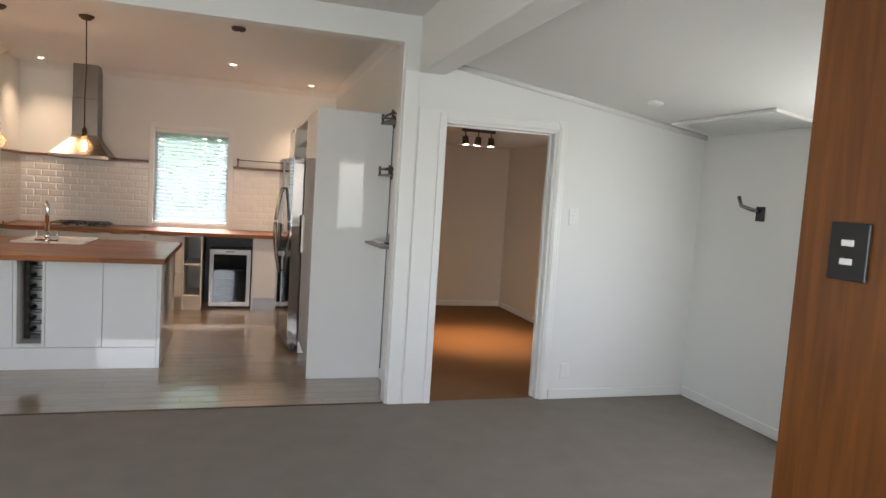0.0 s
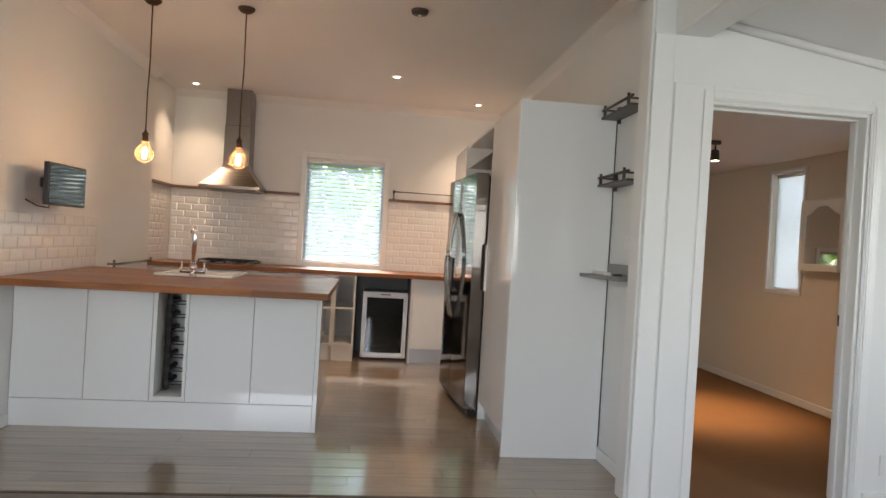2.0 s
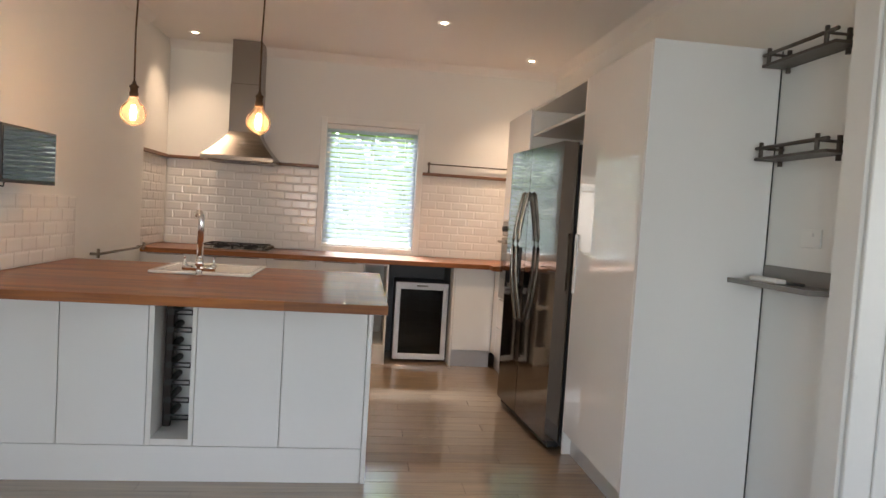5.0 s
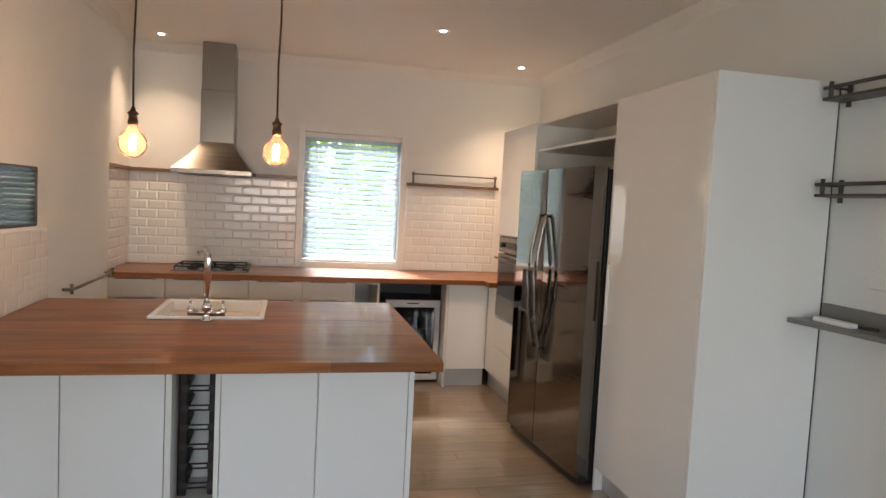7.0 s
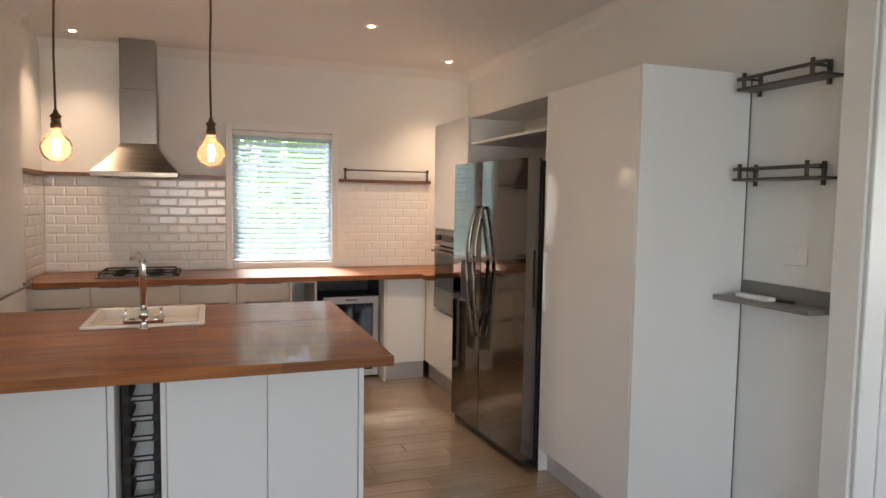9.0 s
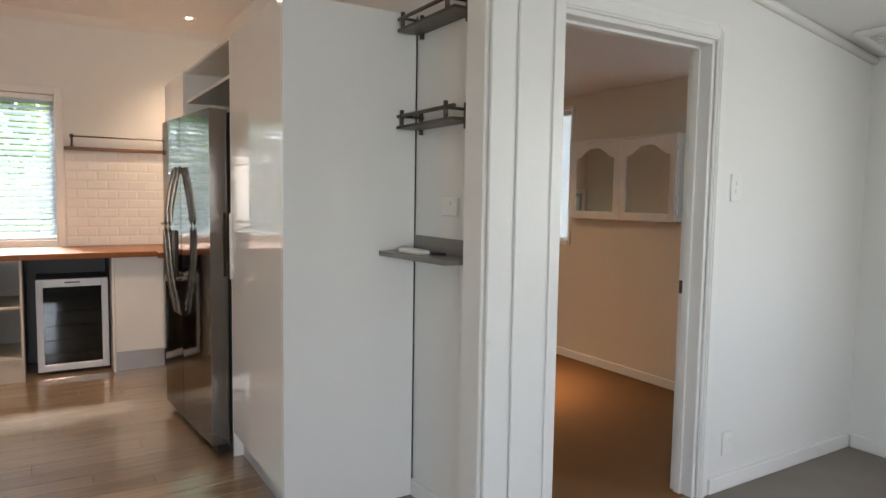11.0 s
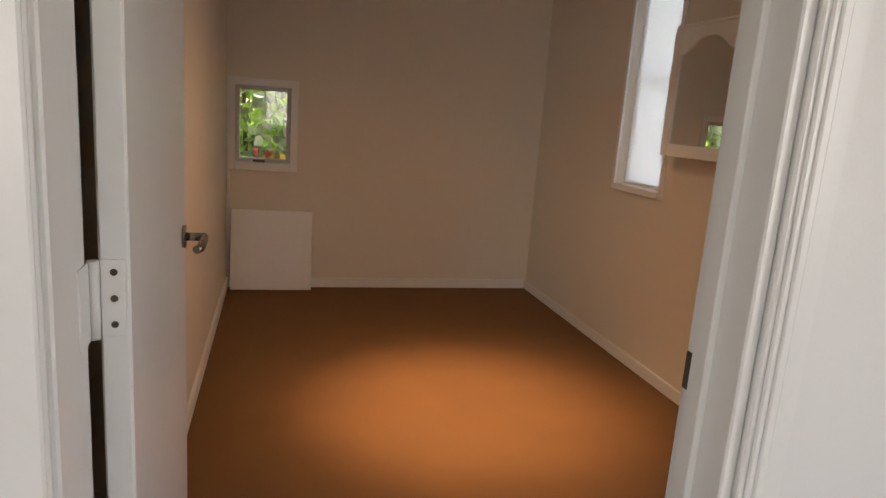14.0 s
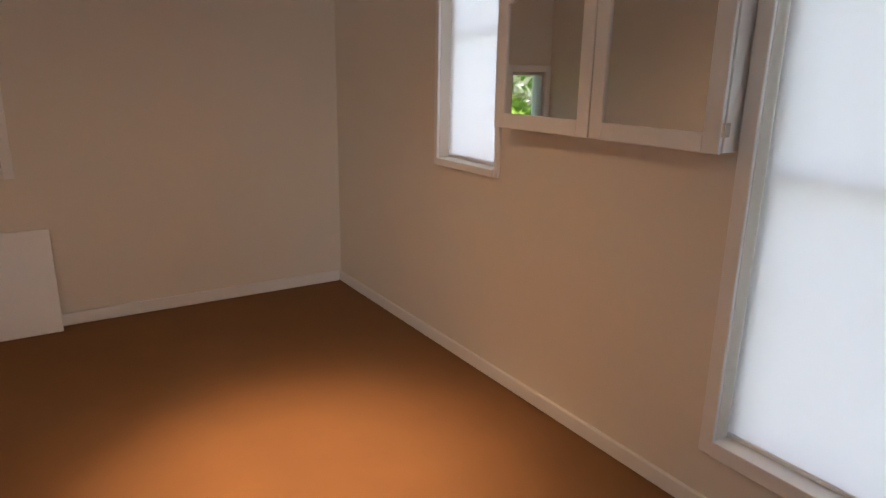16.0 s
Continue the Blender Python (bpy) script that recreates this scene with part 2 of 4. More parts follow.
_clear, _film, _shine, _fr = _n.new("ShaderNodeBsdfTransparent"), _n.new("ShaderNodeBsdfTranslucent"), _n.new("ShaderNodeBsdfGlossy"), _n.new("ShaderNodeFresnel")
_clear.inputs[0].default_value, _film.inputs[0].default_value = (1.0, 0.985, 0.955, 1), (1.0, 0.74, 0.50, 1)
_shine.inputs["Roughness"].default_value, _fr.inputs[0].default_value = 0.03, 1.14
_m1, _m2 = _n.new("ShaderNodeMixShader"), _n.new("ShaderNodeMixShader")
_m1.inputs[0].default_value = 0.04
_l.new(_clear.outputs[0], _m1.inputs[1])
_l.new(_film.outputs[0], _m1.inputs[2])
_l.new(_fr.outputs[0], _m2.inputs[0])
_l.new(_m1.outputs[0], _m2.inputs[1])
_l.new(_shine.outputs[0], _m2.inputs[2])
_l.new(_m2.outputs[0], _n["Material Output"].inputs[0])
MIRROR = material("mirror", (0.86, 0.87, 0.86), rough=0.01, metal=1.0, tint=0.0, bump=0.0, rough_var=0.0)
PALE = material("variegated_leaf", (0.30, 0.36, 0.20), rough=0.4, tint=0.25, scale=20, fine=120, bump=0.1, island=0.4, second=(0.55, 0.58, 0.36))
YELLOW = material("yellow_flower", (0.75, 0.50, 0.04), rough=0.6, island=0.3)
RED = material("red_flower", (0.45, 0.03, 0.02), rough=0.6, island=0.3)

# ---- building helpers ----
ORIGIN = {}


def thing(name, loc, label, category, group="", kind=""):
    ob = new(name)
    ob.location = loc
    ob.empty_display_size = 0.05
    ORIGIN[ob] = Vector(loc)
    return tagged(ob, label, category, group, kind)


def part(name, bm, mat, parent, label=""):
    """Links a bmesh in world metres as one mesh object under a thing or a part."""
    o = ORIGIN[parent]
    for v in bm.verts:
        v.co -= o
    me = bpy.data.meshes.new(name)
    bm.to_mesh(me)
    bm.free()
    me.materials.append(mat)
    ob = new(name, me)
    ob.parent = parent
    ORIGIN[ob] = o
    return tagged(ob, label)


def solo(name, bm, mat, label="", category="", kind="", loc=(0, 0, 0), group=""):
    """A thing, or a piece of the setting, that is one mesh."""
    for v in bm.verts:
        v.co -= Vector(loc)
    me = bpy.data.meshes.new(name)
    bm.to_mesh(me)
    bm.free()
    me.materials.append(mat)
    ob = new(name, me)
    ob.location = loc
    ORIGIN[ob] = Vector(loc)
    return tagged(ob, label, category, group, kind)


def box(bm, x0, y0, z0, x1, y1, z1, r=0.0, seg=1):
    made = bmesh.ops.create_cube(bm, size=1, matrix=Matrix.LocRotScale(((x0 + x1) / 2, (y0 + y1) / 2, (z0 + z1) / 2), None, (abs(x1 - x0), abs(y1 - y0), abs(z1 - z0))))
    if r:
        edges = list({e for v in made["verts"] for e in v.link_edges})
        bmesh.ops.bevel(bm, geom=edges, offset=r, segments=seg, affect="EDGES", profile=0.5)
    return bm


def block(*boxes, r=0.0, seg=1):
    bm = bmesh.new()
    for b in boxes:
        box(bm, *b, r=r, seg=seg)
    return bm


def sweep(bm, pts, radius, seg=10, flat=1.0):
    """A round bar along points, capped."""
    pts = [Vector(p) for p in pts]
    rings = []
    up = Vector((0.0137, 0.021, 1)).normalized()
    for i, p in enumerate(pts):
        d = (pts[min(i + 1, len(pts) - 1)] - pts[max(i - 1, 0)]).normalized()
        a = d.cross(up)
        a = a.normalized() if a.length > 0.05 else d.cross(Vector((1, 0.03, 0))).normalized()
        c = a.cross(d)
        r = radius[i] if isinstance(radius, (list, tuple)) else radius
        rings.append([bm.verts.new(p + (a * math.cos(k * math.tau / seg) + c * math.sin(k * math.tau / seg) * flat) * r) for k in range(seg)])
    for r0, r1 in zip(rings, rings[1:]):
        for k in range(seg):
            f = bm.faces.new((r0[k], r0[(k + 1) % seg], r1[(k + 1) % seg], r1[k]))
            f.smooth = True
    bm.faces.new(list(reversed(rings[0])))
    bm.faces.new(rings[-1])
    return bm


def lathe(bm, centre, profile, seg=24):
    """Turns (radius, height) pairs round an upright axis."""
    cx, cy, cz = centre
    rings = [[bm.verts.new((cx + r * math.cos(k * math.tau / seg), cy + r * math.sin(k * math.tau / seg), cz + h)) for k in range(seg)] for r, h in profile]
    for r0, r1 in zip(rings, rings[1:]):
        for k in range(seg):
            f = bm.faces.new((r0[k], r0[(k + 1) % seg], r1[(k + 1) % seg], r1[k]))
            f.smooth = True
    bm.faces.new(list(reversed(rings[0])))
    bm.faces.new(rings[-1])
    bmesh.ops.recalc_face_normals(bm, faces=bm.faces)
    return bm


def prism(bm, outline, axis, a, b):
    """A flat outline of (u, v) pairs given depth along an axis from a to b."""
    place = {"x": lambda u, v, w: (w, u, v), "y": lambda u, v, w: (u, w, v), "z": lambda u, v, w: (u, v, w)}[axis]
    lo = [bm.verts.new(place(u, v, a)) for u, v in outline]
    hi = [bm.verts.new(place(u, v, b)) for u, v in outline]
    bm.faces.new(lo)
    bm.faces.new(list(reversed(hi)))
    for i in range(len(lo)):
        j = (i + 1) % len(lo)
        bm.faces.new((lo[j], lo[i], hi[i], hi[j]))
    bmesh.ops.recalc_face_normals(bm, faces=bm.faces)
    return bm


def setting(name, bm, mat, label):
    return solo(name, bm, mat, label, kind="structure")


# ---- the shell ----
FRONT, BACK, RBACK = 4.54, 8.71, 8.575   # the wall with opening and door; the rear of kitchen and bedroom
KL, KR = -1.75, 1.78            # the kitchen's side walls
BL, BR = 1.895, 4.182             # the bedroom's side walls
D0, D1, DH = 2.02, 2.88, 2.04
DJ = 1.996   # the doorway
ROOMCEIL = 2.20


def rake(x):
    return 2.445 - 0.148 * (x - 2.0)


setting("ground", block((-60, -60, -0.5, 60, 60, -0.42)), GRASS, "green lawn round the house")
setting("floor_kitchen", block((-1.85, 4.575, -0.2, 1.80, 8.80, -0.018)), UNDERFLOOR, "dark bed under the floorboards")
setting("floor_living", block((-3.3, -1.75, -0.2, 4.3, 4.575, 0.0), (1.80, 4.575, -0.2, 2.0, 4.66, 0.0)), CARPET, "grey-brown cut pile carpet in the living room")
setting("floor_bedroom", block((BL - 0.05, 4.66, -0.2, 4.3, 8.7, -0.002), (2.0, 4.575, -0.2, 4.3, 4.66, -0.002)), ROOM_CARPET, "tan carpet in the bedroom")
setting("ceiling_kitchen", block((-1.9, 4.66, CEIL, 1.84, 8.82, CEIL + 0.1)), CEILING, "white plaster kitchen ceiling")
setting("ceiling_living", block((-3.3, -1.75, CEIL, 1.80, 4.54, CEIL + 0.1)), CEILING, "white plaster living room ceiling")
bm = bmesh.new()
prism(bm, [(1.80, rake(1.80)), (4.3, rake(4.3)), (4.3, rake(4.3) + 0.1), (1.80, CEIL + 0.1)], "y", -1.75, FRONT)
setting("ceiling_raked", bm, CEILING, "sloping white ceiling of the lean-to")
setting("ceiling_bedroom", block((BL - 0.05, 4.66, ROOMCEIL, 4.3, 8.7, ROOMCEIL + 0.1)), CEILING, "low white bedroom ceiling")

# the wall between living room and kitchen or bedroom
setting("wall_front", block((-3.3, FRONT, 0, -1.75, 4.66, CEIL + 0.1), (-1.75, FRONT, 2.538, 1.691, 4.66, CEIL + 0.1), (1.691, FRONT, 0, DJ, 4.66, CEIL + 0.1),
                            (DJ, FRONT, DH, D1, 4.66, CEIL + 0.1), (D1, FRONT, 0, 4.3, 4.66, CEIL + 0.1)), WALL, "white painted wall with the kitchen opening and a doorway")
setting("wall_kitchen_left", block((KL - 0.12, 4.66, 0, KL, 7.96, CEIL), (KL - 0.12, 7.96, 0, KL - 0.04, 8.82, CEIL)), WALL, "white painted kitchen side wall")
setting("wall_between", block((KR, 4.66, 0, BL - 0.052, 8.83, CEIL)), WALL, "white painted wall behind the tall cabinets")
setting("wall_bedroom_left", block((BL - 0.05, 4.66, 0, BL, RBACK, ROOMCEIL)), ROOM_WALL, "cream painted bedroom side wall")
W0, W1, WZ0, WZ1 = -0.376, 0.477, 0.955, 2.094
setting("wall_kitchen_back", block((-1.9, BACK, 0, W0, 8.83, CEIL), (W1, BACK, 0, 1.795, 8.83, CEIL), (W0, BACK, 0, W1, 8.83, WZ0), (W0, BACK, WZ1, W1, 8.83, CEIL)), WALL, "white painted kitchen rear wall with a window")
S0, S1, SZ0, SZ1 = 1.952, 2.322, 0.892, 1.414
setting("wall_bedroom_back", block((BL - 0.05, RBACK, 0, S0, 8.70, ROOMCEIL + 0.1), (S1, RBACK, 0, 4.3, 8.70, ROOMCEIL + 0.1), (S0, RBACK, 0, S1, 8.70, SZ0), (S0, RBACK, SZ1, S1, 8.70, ROOMCEIL + 0.1)), ROOM_WALL, "cream painted bedroom rear wall with a small window")
NY0, NY1, NZ0, NZ1 = 6.86, 7.33, 0.99, 2.09
LY0, LY1, LZ0, LZ1 = 4.79, 5.645, 0.275, 2.06
setting("wall_bedroom_right", block((BR, 4.60, 0, 4.30, LY0, ROOMCEIL), (BR, LY0, 0, 4.30, LY1, LZ0), (BR, LY0, LZ1, 4.30, LY1, ROOMCEIL)), ROOM_WALL, "cream painted bedroom outer wall round the tall window")
setting("wall_bedroom_right_middle", block((BR, LY1, 0, 4.30, NY0, ROOMCEIL), (BR, NY0, 0, 4.30, NY1, NZ0), (BR, NY0, NZ1, 4.30, NY1, ROOMCEIL)), ROOM_WALL, "cream painted bedroom outer wall between two windows")
setting("wall_bedroom_right_end", block((BR, NY1, 0, 4.30, RBACK, ROOMCEIL)), ROOM_WALL, "cream painted end of the bedroom outer wall")
setting("wall_living_right", block((BR, 3.25, 0, 4.30, FRONT, 2.4)), WALL, "white painted outer wall of the living room")
# the opening here is added to let the right fill lamp in
setting("wall_living_right_rear", block((BR, -1.75, 0, 4.30, 1.75, 2.4), (BR, 1.75, 0, 4.30, 3.25, 0.9), (BR, 1.75, 2.0, 4.30, 3.25, 2.4)), WALL, "unseen white outer wall with an opening added for the fill lamp")
setting("wall_living_rear", block((-3.3, -1.75, 0, -1.75, -1.63, CEIL), (-1.75, -1.75, 0, 0.55, -1.63, 0.81), (-1.75, -1.75, 1.99, 0.55, -1.63, CEIL), (0.55, -1.75, 0, 1.98, -1.63, CEIL),
                                  (1.98, -1.75, 0, 2.82, -1.63, 0.81), (1.98, -1.75, 1.99, 2.82, -1.63, CEIL), (2.82, -1.75, 0, 4.3, -1.63, CEIL)), WALL, "white painted rear wall of the living room")
setting("wall_living_left", block((-3.3, -1.75, 0, -3.2, 1.1, CEIL), (-3.3, 2.9, 0, -3.2, FRONT, CEIL), (-3.3, 1.1, 0, -3.2, 2.9, 0.85), (-3.3, 1.1, 2.15, -3.2, 2.9, CEIL)), WALL, "white painted side wall of the living room")
bm = block((1.79, -1.63, 2.345, 1.98, FRONT, CEIL + 0.02), r=0.012, seg=2)
setting("beam", bm, WALL, "boxed white ceiling beam")
setting("partition", block((1.838, -1.63, 0, 1.925, 1.237, 2.345)), PANELWOOD, "orange-brown timber lined partition end")
setting("floor_threshold", block((-1.75, 4.560, -0.01, 1.672, 4.585, 0.004), r=0.003), BARK, "thin dark strip where carpet meets boards")

# cornices
bm = bmesh.new()
cove = [(0, 0), (0.07, 0), (0.055, -0.012), (0.02, -0.045), (0, -0.07)]
prism(bm, [(BACK - u, CEIL + v) for u, v in cove], "x", KL - 0.04, KR)
prism(bm, [(KL + u, CEIL + v) for u, v in cove], "y", 4.66, 7.96)
prism(bm, [(KR - u, CEIL + v) for u, v in cove], "y", 4.66, BACK - 0.001)
setting("cornice_kitchen", bm, CEILING, "white plaster cove cornice")
bm = bmesh.new()
lo = [(1.99, FRONT, rake(1.99) - 0.05), (4.2, FRONT, rake(4.2) - 0.05)]
sweep(bm, [(1.99, FRONT - 0.012, rake(1.99) - 0.02), (4.19, FRONT - 0.012, rake(4.19) - 0.02)], 0.022, seg=8)
setting("cornice_living", bm, CEILING, "slim white cove under the sloping ceiling")

# skirtings
for name, piece, label in (
        ("baseboard_living", (D1 + 0.075, FRONT - 0.018, 0, BR - 0.02, FRONT, 0.075), "white painted living room skirting"),
        ("baseboard_living_side", (BR - 0.018, -1.6, 0, BR, FRONT - 0.02, 0.075), "white painted living room skirting"),
        ("baseboard_bedroom", (BL + 0.02, RBACK - 0.018, 0, BR - 0.02, RBACK, 0.072), "white painted bedroom skirting"),
        ("baseboard_bedroom_right", (BR - 0.018, 4.68, 0, BR, RBACK - 0.02, 0.066), "white painted bedroom skirting"),
        ("baseboard_bedroom_left", (BL, 4.68, 0, BL + 0.018, RBACK, 0.072), "white painted bedroom skirting"),
        ("baseboard_kitchen", (KL, 4.68, 0, KL + 0.014, 5.59, 0.08), "white painted kitchen skirting"),
        ("baseboard_kitchen_right", (KR - 0.014, 4.68, 0, KR, 5.20, 0.08), "white painted kitchen skirting")):
    setting(name, block(piece, r=0.004), TRIM, label)
setting("trim_corner", block((BL + 0.003, RBACK - 0.014, 0.075, BL + 0.026, RBACK, SZ0 - 0.055), r=0.002), TRIM, "white painted cover strip in the bedroom corner")
# added out of view, only to stop the sun entering the small window
setting("added_sun_block", block((1.0, 8.95, 2.36, 4.6, 10.5, 2.44)), TRIM, "unseen slab added outside to keep direct sun out of the bedroom")

# trim round the opening and the doorway
setting("trim_opening", block((1.688, FRONT - 0.014, 0, 1.793, FRONT, 2.345), (1.674, FRONT + 0.004, 0, 1.691, 4.664, 2.545), r=0.004), TRIM, "white painted boards on the opening's post")
def swung(bm):
    """Opens the door leaf a little past square about its hinge."""
    bmesh.ops.rotate(bm, cent=(2.03, 4.685, 0), matrix=Matrix.Rotation(radians(2.8), 3, "Z"), verts=bm.verts)
    return bm


door = thing("door_1", (D0, 4.6, 0), "open white flush door in a white moulded frame", "door", kind="structure")
part("jamb", block((DJ, FRONT + 0.002, 0, DJ + 0.02, 4.664, DH), r=0.003), TRIM, door)
part("jamb", block((D1 - 0.022, FRONT + 0.002, 0, D1, 4.664, DH), r=0.003), TRIM, door)
part("head", block((DJ + 0.02, FRONT + 0.002, DH - 0.022, D1 - 0.022, 4.664, DH), r=0.003), TRIM, door)
part("stop", block((D1 - 0.034, 4.60, 0, D1 - 0.022, 4.635, DH - 0.02), (DJ + 0.02, 4.60, DH - 0.034, D1 - 0.022, 4.635, DH - 0.022), r=0.002), TRIM, door)
bm = block((D1 - 0.004, FRONT - 0.012, 0, D1 + 0.07, FRONT, DH + 0.07), (D1 + 0.004, FRONT - 0.018, 0, D1 + 0.046, FRONT - 0.011, DH + 0.046), (D1 + 0.014, FRONT - 0.022, 0, D1 + 0.03, FRONT - 0.017, DH + 0.03), r=0.003)
part("architrave", bm, TRIM, door)
bm = block((1.805, FRONT - 0.012, 0, DJ + 0.014, FRONT, DH + 0.07), (D0 - 0.063, FRONT - 0.020, 0, D0 - 0.012, FRONT - 0.011, DH + 0.046), r=0.003)
part("architrave", bm, TRIM, door)
bm = block((DJ + 0.014, FRONT - 0.012, DH - 0.004, D1 - 0.004, FRONT, DH + 0.07), (D0 - 0.012, FRONT - 0.018, DH + 0.004, D1 + 0.004, FRONT - 0.011, DH + 0.046), r=0.003)
part("architrave", bm, TRIM, door)
leaf = part("leaf", swung(block((2.024, 4.69, 0.012, 2.060, 5.52, DH - 0.03), r=0.003)), TRIM, door, "white flush door leaf")
for z in (0.25, 1.06, 1.80):
    bm = block((DJ + 0.0195, 4.628, z - 0.05, DJ + 0.0225, 4.668, z + 0.05), (2.026, 4.6865, z - 0.05, 2.055, 4.6905, z + 0.05), r=0.0008)
    sweep(bm, [(2.020, 4.679, z - 0.05), (2.020, 4.679, z + 0.05)], 0.0075, seg=12)
    h = part("hinge", bm, PLASTIC, leaf, "pale painted butt hinge")
    for dz in (-0.034, 0.0, 0.034):
        bm = bmesh.new()
        sweep(bm, [(2.042, 4.6868, z + dz), (2.042, 4.6852, z + dz)], 0.0045, seg=10)
        part("screw", bm, DARKMETAL, h)
bm = bmesh.new()
HX, HY, HZ = 2.060, 5.435, 0.99
sweep(bm, [(HX, HY, HZ), (HX + 0.008, HY, HZ)], 0.027, seg=20)
sweep(bm, [(HX, HY, HZ), (HX + 0.05, HY, HZ)], 0.010)
sweep(bm, [(HX + 0.047, HY + 0.006, HZ), (HX + 0.050, HY - 0.05, HZ), (HX + 0.047, HY - 0.105, HZ - 0.004), (HX + 0.038, HY - 0.12, HZ - 0.006)], 0.0095)
part("door_handle", swung(bm), STEEL, leaf, "brushed lever handle on a round rose")
part("strike_plate", block((D1 - 0.0245, 4.622, 0.925, D1 - 0.0215, 4.66, 0.985), r=0.001), DARKMETAL, door, "dark metal strike plate")

# ---- windows ----
win = thing("window_1", (0.065, BACK, WZ0), "white timber kitchen window with a deep sill", "window", kind="structure")
a = 0.055
part("architrave", block((W0 - a, BACK - 0.016, WZ0 - a, W0, BACK, WZ1 + a), r=0.003), TRIM, win)
part("architrave", block((W1, BACK - 0.016, WZ0 - a, W1 + a, BACK, WZ1 + a), r=0.003), TRIM, win)
part("architrave", block((W0, BACK - 0.016, WZ1, W1, BACK, WZ1 + a), r=0.003), TRIM, win)
part("window_sill", block((W0 + 0.001, BACK - 0.02, WZ0 - a, W1 - 0.001, 8.828, WZ0 + 0.004), r=0.004), TRIM, win)
part("window_frame", block((W0, 8.775, WZ0, W0 + 0.035, 8.82, WZ1), (W1 - 0.035, 8.775, WZ0, W1, 8.82, WZ1), (W0 + 0.035, 8.775, WZ1 - 0.035, W1 - 0.035, 8.82, WZ1), (W0 + 0.035, 8.775, WZ0, W1 - 0.035, 8.82, WZ0 + 0.035), r=0.003), TRIM, win)
for x0, x1 in ((W0 + 0.03, W1 - 0.03),):
    p = part("pane", block((x0, 8.796, WZ0 + 0.03, x1, 8.800, WZ1 - 0.03)), PANE, win)
    p.visible_shadow = False

blind = thing("venetian_blind", (0.065, 8.74, WZ1), "lowered white venetian blind with tilted slats", "blind")
part("headrail", block((W0 + 0.004, 8.715, WZ1 - 0.045, W1 - 0.004, 8.765, WZ1 - 0.004), r=0.003), PLASTIC, blind)
part("bottom_rail", block((W0 + 0.006, 8.718, WZ0 + 0.006, W1 - 0.006, 8.762, WZ0 + 0.024), r=0.004), PLASTIC, blind)
slat_mesh = None
TILT = radians(45)
count = 24
for i in range(count):
    z = WZ0 + 0.052 + i * (WZ1 - WZ0 - 0.115) / (count - 1)
    if slat_mesh is None:
        bm = bmesh.new()
        rows = []
        for k in range(5):
            s = (k / 4 - 0.5) * 0.05
            c = 0.003 * (1 - (s / 0.025) ** 2)
            y, h = s * math.cos(TILT) - c * math.sin(TILT), s * math.sin(TILT) + c * math.cos(TILT)
            rows.append([bm.verts.new((W0 + 0.006, 8.74 + y, h)), bm.verts.new((W1 - 0.006, 8.74 + y, h))])
        for r0, r1 in zip(rows, rows[1:]):
            bm.faces.new((r0[0], r0[1], r1[1], r1[0])).smooth = True
        bmesh.ops.solidify(bm, geom=bm.faces[:], thickness=0.0022)
        bmesh.ops.translate(bm, verts=bm.verts, vec=(0, 0, z))
        first = part("slat", bm, SLAT, blind)
        slat_mesh, z0 = first.data, z
    else:
        ob = new("slat", slat_mesh)
        ob.parent = blind
        ob.location.z = z - z0
for x in (W0 + 0.12, 0.065, W1 - 0.12):
    bm = bmesh.new()
    sweep(bm, [(x, 8.714, WZ0 + 0.02), (x, 8.714, WZ1 - 0.03)], 0.0014, seg=5)
    part("cord", bm, PLASTIC, blind)


def side_window(name, y0, y1, z0, z1, rail, label, a=0.05):
    w = thing(name, (BR, (y0 + y1) / 2, z0), label, "window", kind="structure")
    part("architrave", block((BR - 0.016, y0 - a, z0 - a, BR, y0, z1 + a), r=0.003), TRIM, w)
    part("architrave", block((BR - 0.016, y1, z0 - a, BR, y1 + a, z1 + a), r=0.003), TRIM, w)
    part("architrave", block((BR - 0.016, y0, z1, BR, y1, z1 + a), r=0.003), TRIM, w)
    part("window_sill", block((BR - 0.02, y0 + 0.001, z0 - a, 4.298, y1 - 0.001, z0 + 0.004), r=0.002), TRIM, w)
    part("window_frame", block((4.255, y0, z0, 4.295, y0 + 0.03, z1), (4.255, y1 - 0.03, z0, 4.295, y1, z1), (4.255, y0 + 0.03, z1 - 0.03, 4.295, y1 - 0.03, z1), (4.255, y0 + 0.03, z0, 4.295, y1 - 0.03, z0 + 0.03),
                               (4.270, y0 + 0.03, rail - 0.014, 4.290, y1 - 0.03, rail + 0.014), r=0.003), TRIM, w)
    for b0, b1 in ((z0 + 0.03, rail - 0.02), (rail + 0.02, z1 - 0.03)):
        p = part("pane", block((4.274, y0 + 0.03, b0, 4.277, y1 - 0.03, b1)), PANE, w)
        p.visible_shadow = False
    r = thing(f"roller_blind", (4.235, (y0 + y1) / 2, z1), "white roller blind pulled down, glowing with daylight", "blind", group="bedroom blinds")
    part("fabric", block((4.2345, y0 + 0.004, z0 + 0.006, 4.2355, y1 - 0.004, z1 - 0.02)), BLIND, r)
    bm = bmesh.new()
    sweep(bm, [(4.232, y0 + 0.008, z1 - 0.02), (4.232, y1 - 0.008, z1 - 0.02)], 0.016, seg=12)
    part("tube", bm, PLASTIC, r)
    part("bottom_bar", block((4.231, y0 + 0.004, z0 + 0.005, 4.239, y1 - 0.004, z0 + 0.022), r=0.003), PLASTIC, r)


